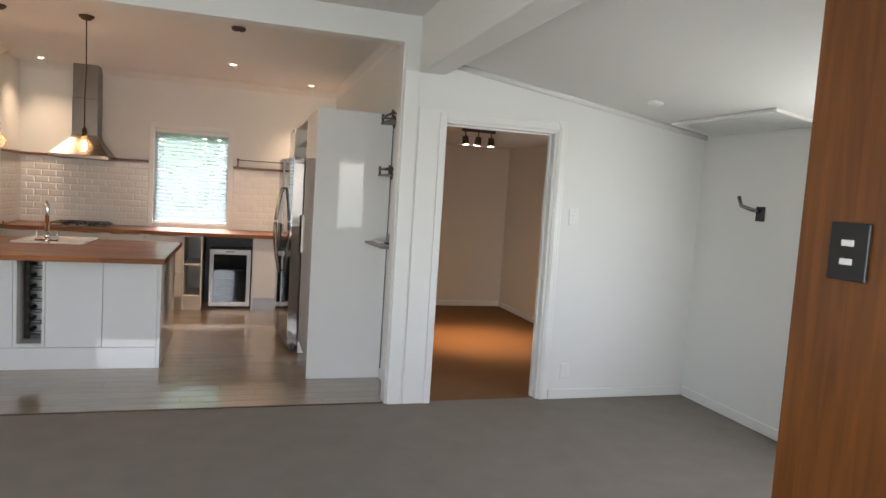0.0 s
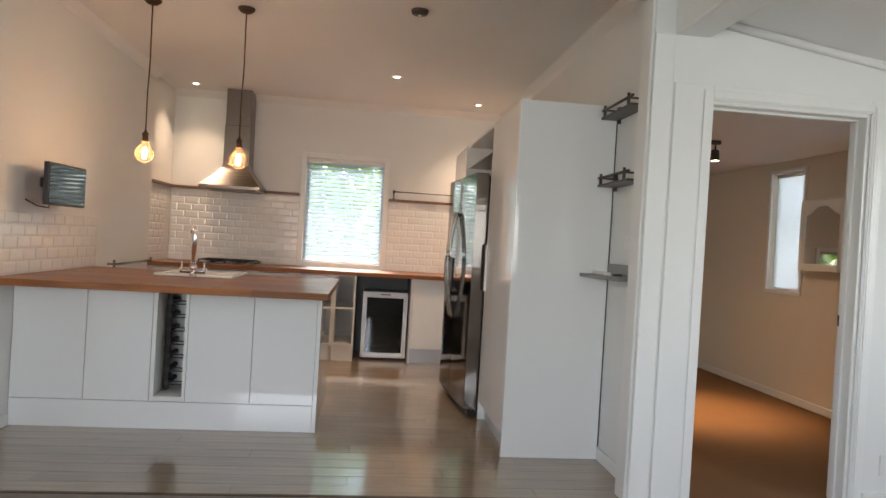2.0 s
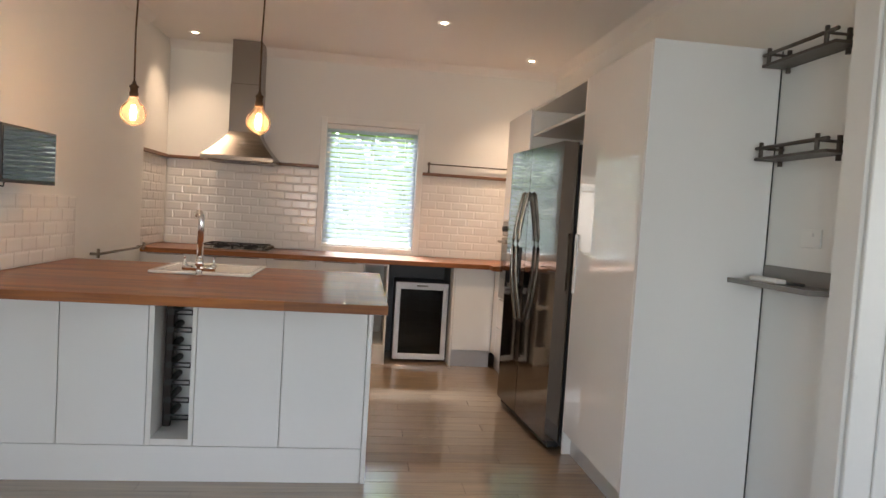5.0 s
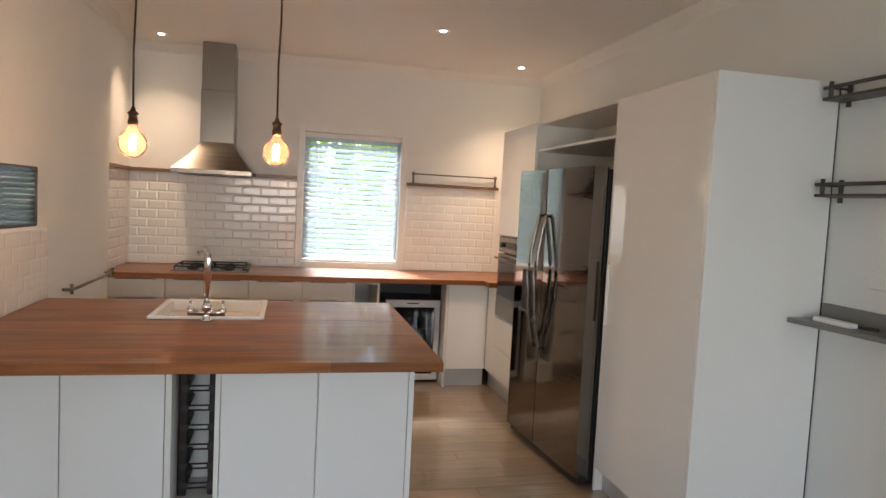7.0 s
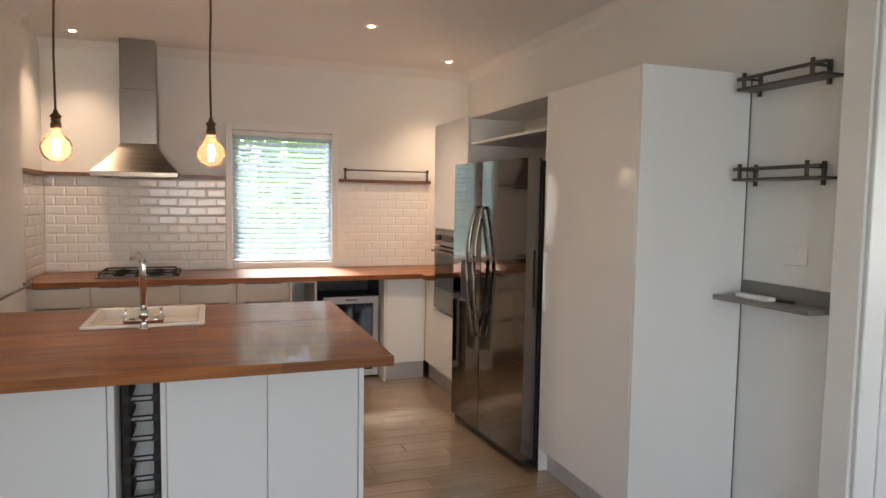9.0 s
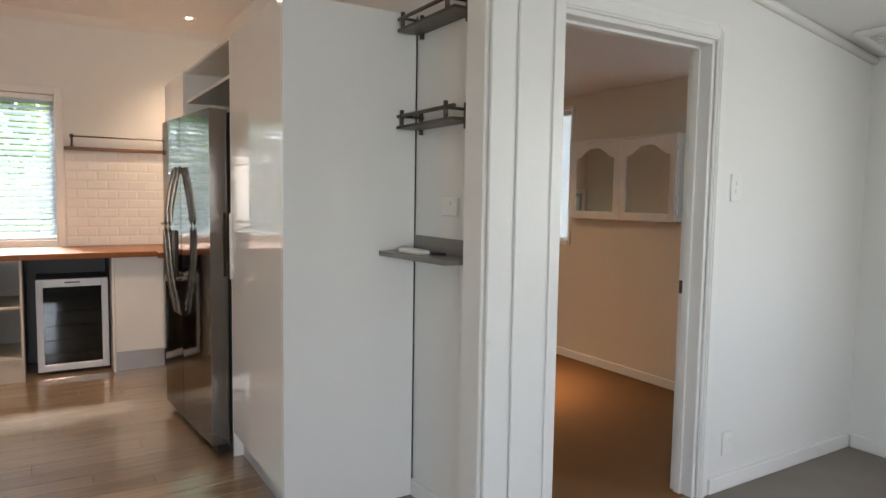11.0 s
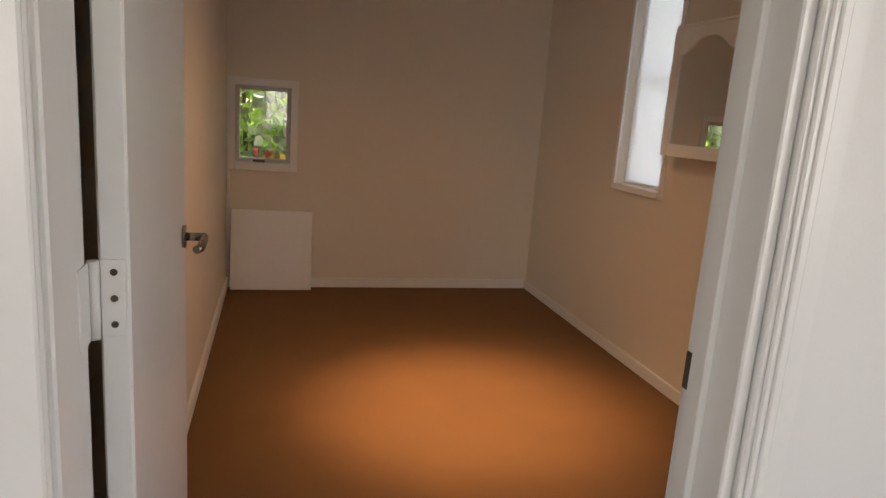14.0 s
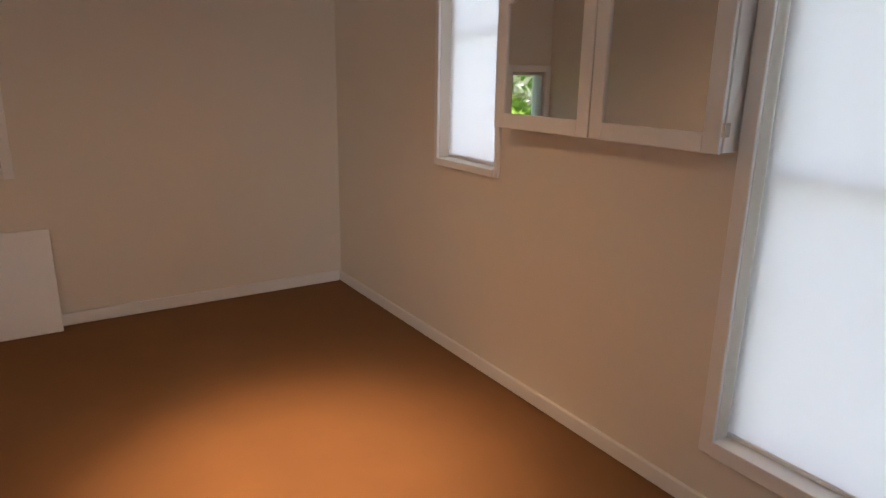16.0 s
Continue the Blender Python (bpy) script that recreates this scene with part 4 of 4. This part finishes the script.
part("body", block((OX + 0.021, OY1 + 0.002, 0.15, KR - 0.002, FY - 0.002, 0.864)), CARCASS, ret)
part("front", block((OX, OY1 + 0.002, 0.154, OX + 0.019, FY - 0.002, 0.862), r=0.0015), CABINET, ret)
part("kickboard", block((OX + 0.05, OY1 + 0.002, 0.0, OX + 0.065, FY + 0.04, 0.15)), KICK, ret)
ov = thing("built_in_oven", (1.42, 7.56, 0.65), "built-in steel oven with a black glass door", "oven")
part("body", block((OX + 0.022, OY0 + 0.10, 0.66, 1.68, OY1 - 0.10, 1.28)), BLACK, ov)
part("control_panel", block((OX - 0.012, OY0 + 0.06, 1.17, OX + 0.02, OY1 - 0.06, 1.292), r=0.003), STEEL, ov)
od = part("door", block((OX - 0.016, OY0 + 0.06, 0.66, OX + 0.02, OY1 - 0.06, 1.158), r=0.004), STEEL, ov, "oven door")
part("window", block((OX - 0.019, OY0 + 0.11, 0.83, OX - 0.0155, OY1 - 0.11, 1.10)), SCREEN, od, "black glass window")
bm = bmesh.new()
sweep(bm, [(OX - 0.05, OY0 + 0.10, 1.125), (OX - 0.05, OY1 - 0.10, 1.125)], 0.010)
for y in (OY0 + 0.13, OY1 - 0.13):
    sweep(bm, [(OX - 0.016, y, 1.125), (OX - 0.05, y, 1.125)], 0.007, seg=8)
part("handle", bm, STEEL, od, "round steel bar handle")
for y in (OY0 + 0.16, OY1 - 0.16):
    bm = bmesh.new()
    sweep(bm, [(OX - 0.012, y, 1.23), (OX - 0.036, y, 1.23)], 0.022, seg=16)
    part("knob", bm, BLACK, ov)
part("display", block((OX - 0.0145, 7.41, 1.205, OX - 0.0115, 7.60, 1.255)), SCREEN, ov)

# ---- kitchen: wall shelves by the opening ----
def rail_shelf(z, label):
    s = thing("wall_shelf", (1.70, 5.0, z), label, "shelf", group="shelves by the opening")
    part("plate", block((1.668, 4.74, z, KR - 0.001, 5.185, z + 0.012), r=0.002), DARKMETAL, s)
    bm = bmesh.new()
    sweep(bm, [(1.676, 4.74, z + 0.052), (1.676, 5.185, z + 0.052)], 0.008, seg=8)
    part("guard_rail", bm, DARKMETAL, s)
    for y in (4.80, 5.15):
        bm = bmesh.new()
        sweep(bm, [(1.676, y, z), (1.676, y, z + 0.075)], 0.009, seg=8)
        sweep(bm, [(1.676, y, z + 0.05), (KR, y, z + 0.05)], 0.006, seg=8)
        sweep(bm, [(KR - 0.012, y, z - 0.022), (KR - 0.012, y, z + 0.075)], 0.010, seg=8)
        part("bracket", bm, DARKMETAL, s)


rail_shelf(2.03, "dark metal wall shelf with a guard rail")
rail_shelf(1.63, "dark metal wall shelf with a guard rail")
ls = thing("stone_shelf", (1.68, 4.98, 1.10), "grey slab shelf with a low upstand", "shelf")
bm = bmesh.new()
prism(bm, [(1.595, 5.19), (KR - 0.001, 5.19), (KR - 0.001, 4.72), (1.635, 4.72)], "z", 1.095, 1.115)
part("slab", bm, GREYSTONE, ls)
part("upstand", block((KR - 0.016, 4.72, 1.115, KR - 0.001, 5.19, 1.18), r=0.001), GREYSTONE, ls)
rem = solo("remote_control", block((1.645, 4.93, 1.1155, 1.695, 5.11, 1.135), r=0.006, seg=2), PLASTIC, "white remote control lying on the slab shelf", "remote", loc=(1.67, 5.02, 1.1155))
bm = bmesh.new()
sweep(bm, [(1.72, 4.86, 1.123), (1.70, 4.92, 1.122), (1.715, 4.97, 1.121)], 0.006, seg=8)
solo("small_cable", bm, BLACK, "short black lead on the slab shelf", "cable", loc=(1.68, 4.9, 1.121))
# black strip put in for the shade between pantry panel and wall
solo("corner_gap_shade", block((KR - 0.0075, 5.207, 0.0, KR - 0.0005, 5.222, 2.115)), BLACK, "black strip standing in for the shade in the gap beside the pantry panel", "seal", kind="structure")


def plate(name, box6, mat, label, category, rockers, axis, toward):
    """A switch or socket plate with raised keys."""
    t = thing(name, ((box6[0] + box6[3]) / 2, (box6[1] + box6[4]) / 2, box6[2]), label, category)
    part("plate", block(box6, r=0.002), mat, t)
    for r in rockers:
        part("rocker", block(r, r=0.0015), PLASTIC, t)
    return t


plate("light_switch", (3.022, FRONT - 0.009, 1.348, 3.096, FRONT, 1.470), PLASTIC, "white double light switch beside the doorway", "switch", [(3.048, FRONT - 0.013, 1.42, 3.07, FRONT - 0.008, 1.438), (3.048, FRONT - 0.013, 1.385, 3.07, FRONT - 0.008, 1.403)], "y", -1)
plate("power_socket", (3.05, FRONT - 0.009, 0.165, 3.122, FRONT, 0.275), PLASTIC, "white power socket low on the wall", "socket", [(3.095, FRONT - 0.013, 0.225, 3.11, FRONT - 0.008, 0.245)], "y", -1)
plate("wall_socket", (KR - 0.009, 4.86, 1.27, KR, 4.975, 1.345), PLASTIC, "white power point above the slab shelf", "socket", [(KR - 0.013, 4.90, 1.315, KR - 0.008, 4.915, 1.33)], "x", -1)
plate("black_switch", (1.829, 1.062, 1.393, 1.838, 1.152, 1.511), BLACK, "black double light switch on timber", "switch", [(1.825, 1.093, 1.463, 1.830, 1.121, 1.476), (1.825, 1.093, 1.425, 1.830, 1.121, 1.438)], "x", -1)

# ---- television ----
tv = thing("television", (-1.58, 5.835, 1.47), "small black flat television on a wall arm", "television")


def turned(bm):
    """Turns the set a little on its arm."""
    bmesh.ops.rotate(bm, cent=(-1.58, 5.835, 1.48), matrix=Matrix.Rotation(radians(-2.5), 3, "Z"), verts=bm.verts)
    return bm


part("case", turned(block((-1.605, 5.590, 1.334, -1.573, 6.060, 1.594), r=0.004)), BLACK, tv)
part("screen", turned(block((-1.5735, 5.602, 1.348, -1.5705, 6.048, 1.582))), SCREEN, tv, "glossy black screen")
part("arm", block((-1.735, 5.85, 1.47, -1.60, 5.875, 1.49), (-1.75, 5.84, 1.45, -1.735, 5.885, 1.51), r=0.003), BLACK, tv, "black wall bracket")
bm = bmesh.new()
sweep(bm, [(-1.60, 5.66, 1.352), (-1.61, 5.665, 1.315), (-1.68, 5.67, 1.325), (-1.748, 5.67, 1.36)], 0.004, seg=6)
part("cable", bm, BLACK, tv)

# ---- lamps ----
for i, (x, y) in enumerate(PENDANTS):
    p = thing("pendant_light", (x, y, CEIL), "bare amber globe bulb on a dark cord", "pendant light", group="pendants over the island")
    bm = bmesh.new()
    lathe(bm, (x, y, CEIL), [(0.056, 0), (0.055, -0.012), (0.035, -0.030), (0.010, -0.038)], 20)
    part("ceiling_rose", bm, BRONZE, p)
    bm = bmesh.new()
    sweep(bm, [(x, y, CEIL - 0.03), (x + 0.004, y, 2.3), (x - 0.002, y, 2.1), (x, y, 1.86)], 0.0045, seg=8)
    part("cord", bm, BRONZE, p)
    bm = bmesh.new()
    lathe(bm, (x, y, 1.79), [(0.016, 0), (0.021, 0.004), (0.021, 0.022), (0.018, 0.025), (0.018, 0.045), (0.022, 0.047), (0.022, 0.054), (0.012, 0.062), (0.007, 0.078)], 18)
    part("lampholder", bm, BRONZE, p)
    bm = bmesh.new()
    prof = []
    for k in range(13):
        t = math.pi * (0.02 + 0.80 * k / 12)
        prof.append((0.060 * math.sin(t), -0.060 * math.cos(t)))
    prof += [(0.024, 0.062), (0.018, 0.085)]
    lathe(bm, (x, y, 1.712), prof, 28)
    b = part("bulb", bm, BULB, p, "amber glass globe")
    b.visible_shadow = False
    bm = bmesh.new()
    for k in range(6):
        t = k * math.tau / 6
        r0 = 0.0125
        sweep(bm, [(x + r0 * math.cos(t) * 0.6, y + r0 * math.sin(t) * 0.6, 1.680), (x + r0 * math.cos(t), y + r0 * math.sin(t), 1.715), (x + r0 * math.cos(t) * 0.6, y + r0 * math.sin(t) * 0.6, 1.75)], 0.0030, seg=6)
    part("filament", bm, FILAMENT, p, "glowing amber filament")

for x, y in DOWNLIGHTS:
    d = thing("downlight", (x, y, CEIL), "small lit recessed downlight", "downlight", group="kitchen downlights")
    bm = bmesh.new()
    lathe(bm, (x, y, CEIL), [(0.048, 0.0), (0.047, -0.004), (0.036, -0.006), (0.021, -0.002)], 24)
    part("ring", bm, PLASTIC, d)
    bm = bmesh.new()
    lathe(bm, (x, y, CEIL - 0.003), [(0.022, 0.0), (0.019, -0.002)], 20)
    part("lens", bm, DIFFUSER, d, "glowing lens")


def alarm(x, y, z, label):
    s = thing("smoke_alarm", (x, y, z), label, "smoke alarm")
    bm = bmesh.new()
    lathe(bm, (x, y, z), [(0.055, 0.002), (0.055, -0.012), (0.048, -0.026), (0.02, -0.032)], 24)
    part("body", bm, PLASTIC if z < 2.5 else DARKMETAL, s)
    bm = bmesh.new()
    lathe(bm, (x, y, z - 0.031), [(0.012, 0), (0.011, -0.005)], 12)
    part("button", bm, PLASTIC, s)


alarm(0.58, 5.616, CEIL, "small round grey ceiling detector in the kitchen")
alarm(3.36, 4.05, rake(3.36) + 0.004, "round white smoke alarm on the sloping ceiling")

track = thing("spot_bar", (2.93, SPOT_Y, ROOMCEIL), "dark bar with three lit ceiling spots", "ceiling light")
part("bar", block((2.75, SPOT_Y - 0.018, ROOMCEIL - 0.032, 3.11, SPOT_Y + 0.018, ROOMCEIL), r=0.004), DARKMETAL, track)
for x, aim in zip(SPOTS, ROOM_SPOT_AIMS):
    head = Vector((x, SPOT_Y, SPOT_Z))
    d = (Vector(aim) - head).normalized()
    bm = bmesh.new()
    sweep(bm, [(x, SPOT_Y, ROOMCEIL - 0.03), tuple(head)], 0.007, seg=8)
    sweep(bm, [head - d * 0.025, head - d * 0.02, head + d * 0.05, head + d * 0.062], [0.02, 0.03, 0.036, 0.037], seg=16)
    sp = part("spot_head", bm, DARKMETAL, track, "dark spot head")
    bm = bmesh.new()
    sweep(bm, [head + d * 0.0625, head + d * 0.066], 0.031, seg=16)
    part("lens", bm, DIFFUSER, sp, "glowing lens")

# ---- living room bits ----
vent = thing("ceiling_vent", (3.9, 3.9, rake(3.9)), "pale rectangular louvred vent on the sloping ceiling", "vent")
tilt = Matrix.Translation((3.97, 3.92, rake(3.97) - 0.002)) @ Matrix.Rotation(math.atan(0.148), 4, "Y")
def tilted(*boxes, r=0.0):
    bm = block(*boxes, r=r)
    bmesh.ops.transform(bm, matrix=tilt, verts=bm.verts)
    return bm


part("frame", tilted((-0.19, -0.52, -0.02, 0.19, -0.49, 0), (-0.19, 0.49, -0.02, 0.19, 0.52, 0), (-0.19, -0.49, -0.02, -0.16, 0.49, 0), (0.16, -0.49, -0.02, 0.19, 0.49, 0), r=0.002), PLASTIC, vent)
part("backing", tilted((-0.16, -0.49, -0.004, 0.16, 0.49, 0.0)), DARKMETAL, vent)
for k in range(10):
    x = -0.145 + k * 0.032
    part("slat", tilted((x - 0.009, -0.49, -0.016, x + 0.009, 0.49, -0.011)), PLASTIC, vent)
hook = thing("wall_bracket", (BR, 3.89, 1.5), "dark metal swing bracket on the white wall", "bracket")
part("plate", block((BR - 0.012, 3.83, 1.47, BR, 3.91, 1.575), r=0.003), BLACK, hook)
bm = bmesh.new()
sweep(bm, [(BR - 0.01, 3.87, 1.54), (BR - 0.06, 3.90, 1.55), (BR - 0.09, 3.97, 1.575), (BR - 0.10, 3.99, 1.64)], 0.014, seg=8)
part("arm", bm, STEEL, hook)

# ---- bedroom things ----
cab = thing("mirror_cabinet", (4.15, 6.225, 1.196), "white wall cabinet with two arched mirror doors", "cabinet")
CX, CY0, CY1, CZ0, CZ1 = 4.09, 5.705, 6.745, 1.196, 1.80
part("body", block((CX + 0.02, CY0, CZ0 + 0.004, BR - 0.001, CY1, CZ1 - 0.004), r=0.002), TRIM, cab)
part("cornice", block((CX - 0.008, CY0 - 0.008, CZ1 - 0.004, BR - 0.001, CY1 + 0.008, CZ1 + 0.010), r=0.003), TRIM, cab)


def arched_door(y0, y1):
    s = 0.058
    d = part("door", block((CX + 0.013, y0 + 0.004, CZ0 + 0.004, CX + 0.019, y1 - 0.004, CZ1 - 0.010)), TRIM, cab, "white door with an arched mirror")
    part("stile", block((CX, y0, CZ0, CX + 0.0125, y0 + s, CZ1 - 0.006), r=0.002), TRIM, d)
    part("stile", block((CX, y1 - s, CZ0, CX + 0.0125, y1, CZ1 - 0.006), r=0.002), TRIM, d)
    part("rail", block((CX, y0 + s, CZ0, CX + 0.0125, y1 - s, CZ0 + s), r=0.002), TRIM, d)
    n = 24
    top = []
    for i in range(n + 1):
        u = i / n
        y = y0 + s + (y1 - y0 - 2 * s) * u
        w = min(u, 1 - u) * 2
        rise = 0.5 - 0.5 * math.cos(math.pi * min(1.0, w * 1.15)) if w > 0.12 else 0.0
        top.append((y, CZ1 - 0.006 - 0.125 + 0.075 * rise))
    bm = bmesh.new()
    prism(bm, top + [(y1 - s, CZ1 - 0.006), (y0 + s, CZ1 - 0.006)], "x", CX + 0.0005, CX + 0.012)
    part("arched_rail", bm, TRIM, d)
    part("mirror", block((CX + 0.009, y0 + s - 0.004, CZ0 + s - 0.004, CX + 0.0122, y1 - s + 0.004, CZ1 - 0.03)), MIRROR, d, "clear mirror")
    return d


arched_door(CY0 + 0.002, 6.223)
ajar = arched_door(6.227, CY1 - 0.002)
pivot = Vector((CX, 6.227, 0)) - ORIGIN[cab]
ajar.matrix_local = Matrix.Translation(pivot) @ Matrix.Rotation(radians(2), 4, "Z") @ Matrix.Translation(-pivot)
tagged(ajar, "white door with an arched mirror, slightly ajar")
for y in (CY0 - 0.002,):
    for z in (CZ0 + 0.07, CZ1 - 0.09):
        part("hinge", block((CX + 0.004, y - 0.006, z - 0.02, CX + 0.03, y + 0.004, z + 0.02), r=0.001), CHROME, cab)

brd = solo("white_board", block((1.93, -0.009, 0.0, 2.49, 0.009, 0.565), r=0.003), TRIM, "white painted panel leaning on the bedroom wall", "panel")
brd.matrix_world = Matrix.Translation((0, 8.475, 0.003)) @ Matrix.Rotation(radians(-8), 4, "X")

# ---- garden ----


def foliage(name, lo, hi, n, size, label, colour=LEAF, front=None):
    """Many small folded leaves in an uneven mass."""
    verts, faces = [], []
    rng = random.Random(len(name) + n)
    while len(faces) < n * 2:
        p = Vector([rng.uniform(a, b) for a, b in zip(lo, hi)])
        if noise.noise(p * 1.7) < -0.18 or noise.noise(p * 5.0) < -0.25:
            continue
        s = size * rng.uniform(0.6, 1.4)
        m = Euler((rng.uniform(-1.0, 1.0) + 1.0, rng.uniform(-0.8, 0.8), rng.uniform(0, 6.28))).to_matrix()
        k = len(verts)
        for q in ((0, -0.5, 0), (0.38, -0.12, 0.10), (0.30, 0.22, 0.08), (0, 0.6, 0), (-0.30, 0.22, 0.08), (-0.38, -0.12, 0.10)):
            verts.append(p + m @ (Vector(q) * s))
        faces += [(k, k + 1, k + 2, k + 3), (k, k + 3, k + 4, k + 5)]
    me = bpy.data.meshes.new(name)
    me.from_pydata([tuple(v) for v in verts], [], faces)
    me.materials.append(colour)
    ob = new(name, me)
    return tagged(ob, label, "hedge", kind="stuff")


foliage("ivy_hedge", (1.0, 9.9, -0.4), (4.2, 10.6, 3.8), 5200, 0.10, "dense green ivy outside the small window")
foliage("garden_hedge", (-3.6, 11.6, -0.4), (2.6, 13.2, 3.4), 5200, 0.20, "leafy garden hedge outside the kitchen window")
foliage("variegated_ivy", (0.9, 9.75, -0.2), (3.2, 10.0, 3.0), 1500, 0.10, "pale variegated leaves over the ivy", PALE)
foliage("red_flowers", (1.2, 9.62, 0.55), (2.4, 9.75, 0.92), 26, 0.09, "red flowers among the ivy", RED)
foliage("yellow_flowers", (1.2, 9.62, 0.55), (2.4, 9.75, 0.86), 30, 0.09, "yellow flowers among the ivy", YELLOW)
bm = bmesh.new()
for k in range(14):
    x = 0.8 + k * 0.25
    sweep(bm, [(x, 10.3, -0.45), (x + 0.1 * math.sin(k), 10.2, 0.8), (x + 0.2 * math.cos(k * 2), 10.25, 2.4)], 0.02, seg=6)
solo("ivy_stems", bm, BARK, "brown climbing stems in the ivy", "hedge", kind="stuff")

# ---- small pieces of walls and floor ----
TILE_L, TILE_H, GAP = 0.150, 0.0755, 0.002


def tile_mesh(length):
    me = bpy.data.meshes.new("tile")
    l, h, b, d = length - GAP, TILE_H - GAP, 0.012, 0.0022
    if l < 0.03:
        b = 0.004
    v = [(0, 0, 0), (l, 0, 0), (l, 0, h), (0, 0, h), (0, -0.003, 0), (l, -0.003, 0), (l, -0.003, h), (0, -0.003, h), (b, -0.003 - d, b), (l - b, -0.003 - d, b), (l - b, -0.003 - d, h - b), (b, -0.003 - d, h - b)]
    f = [(0, 1, 5, 4), (1, 2, 6, 5), (2, 3, 7, 6), (3, 0, 4, 7), (4, 5, 9, 8), (5, 6, 10, 9), (6, 7, 11, 10), (7, 4, 8, 11), (8, 9, 10, 11)]
    me.from_pydata(v, [], f)
    me.materials.append(TILE)
    return me


TILES = {}


def tiled(name, origin, turn, length, rows, label):
    """Brick-laid bevelled tiles on a thin bed of grout; turn is the wall's angle."""
    m = Matrix.Translation(origin) @ Matrix.Rotation(radians(turn), 4, "Z")
    bed = solo(name, block((0, -0.003, 0, length, 0, rows * TILE_H), r=0.0), GROUT, label, kind="structure")
    bed.matrix_world = m
    for r in range(rows):
        u = 0.0
        step = TILE_L / 2 if r % 2 else TILE_L
        while u < length - 0.012:
            w = round(min(step, length - u), 3)
            if w not in TILES:
                TILES[w] = tile_mesh(w)
            ob = new("tile", TILES[w])
            ob.parent = bed
            ob.location = (u + GAP / 2, -0.002, r * TILE_H + GAP / 2)
            ob.rotation_euler = (random.uniform(-0.004, 0.004), 0, random.uniform(-0.004, 0.004))
            u, step = u + w, TILE_L


TZ = TOP + 0.002
tiled("splashback_left", (-1.785, BACK - 0.0005, TZ), 0, 1.365, 10, "white bevelled brick tiles behind the hob")
tiled("splashback_right", (W1 + 0.058, BACK - 0.0005, TZ), 0, 0.86, 10, "white bevelled brick tiles beside the window")
tiled("splashback_side", (KL - 0.0395, 7.975, TZ), 90, 0.725, 10, "white bevelled brick tiles on the side wall")
tiled("splashback_island", (KL + 0.0005, 5.30, TZ), 90, 1.45, 5, "white bevelled brick tiles over the island")

PLANKS = {}


def plank_mesh(length, width):
    me = bpy.data.meshes.new("plank")
    l, w, b = length - 0.001, width - 0.0012, 0.0012
    v = [(0, 0, -0.018), (l, 0, -0.018), (l, w, -0.018), (0, w, -0.018), (0, 0, -b), (l, 0, -b), (l, w, -b), (0, w, -b), (b, b, 0), (l - b, b, 0), (l - b, w - b, 0), (b, w - b, 0)]
    f = [(0, 1, 5, 4), (1, 2, 6, 5), (2, 3, 7, 6), (3, 0, 4, 7), (4, 5, 9, 8), (5, 6, 10, 9), (6, 7, 11, 10), (7, 4, 8, 11), (8, 9, 10, 11)]
    me.from_pydata(v, [], f)
    me.materials.append(BOARD)
    return me


floor = bpy.data.objects["floor_kitchen"]
wide = 0.129
rows = int((8.70 - 4.585) / wide)
for r in range(rows):
    x = -1.75
    step = (1.5, 0.55, 1.05, 0.8)[r % 4]
    while x < 1.779:
        l = round(min(step, 1.78 - x), 2)
        if l not in PLANKS:
            PLANKS[l] = plank_mesh(l, wide)
        ob = new("plank", PLANKS[l])
        ob.parent = floor
        ob.location = (x, 4.586 + r * wide, 0)
        x, step = x + l, 1.5
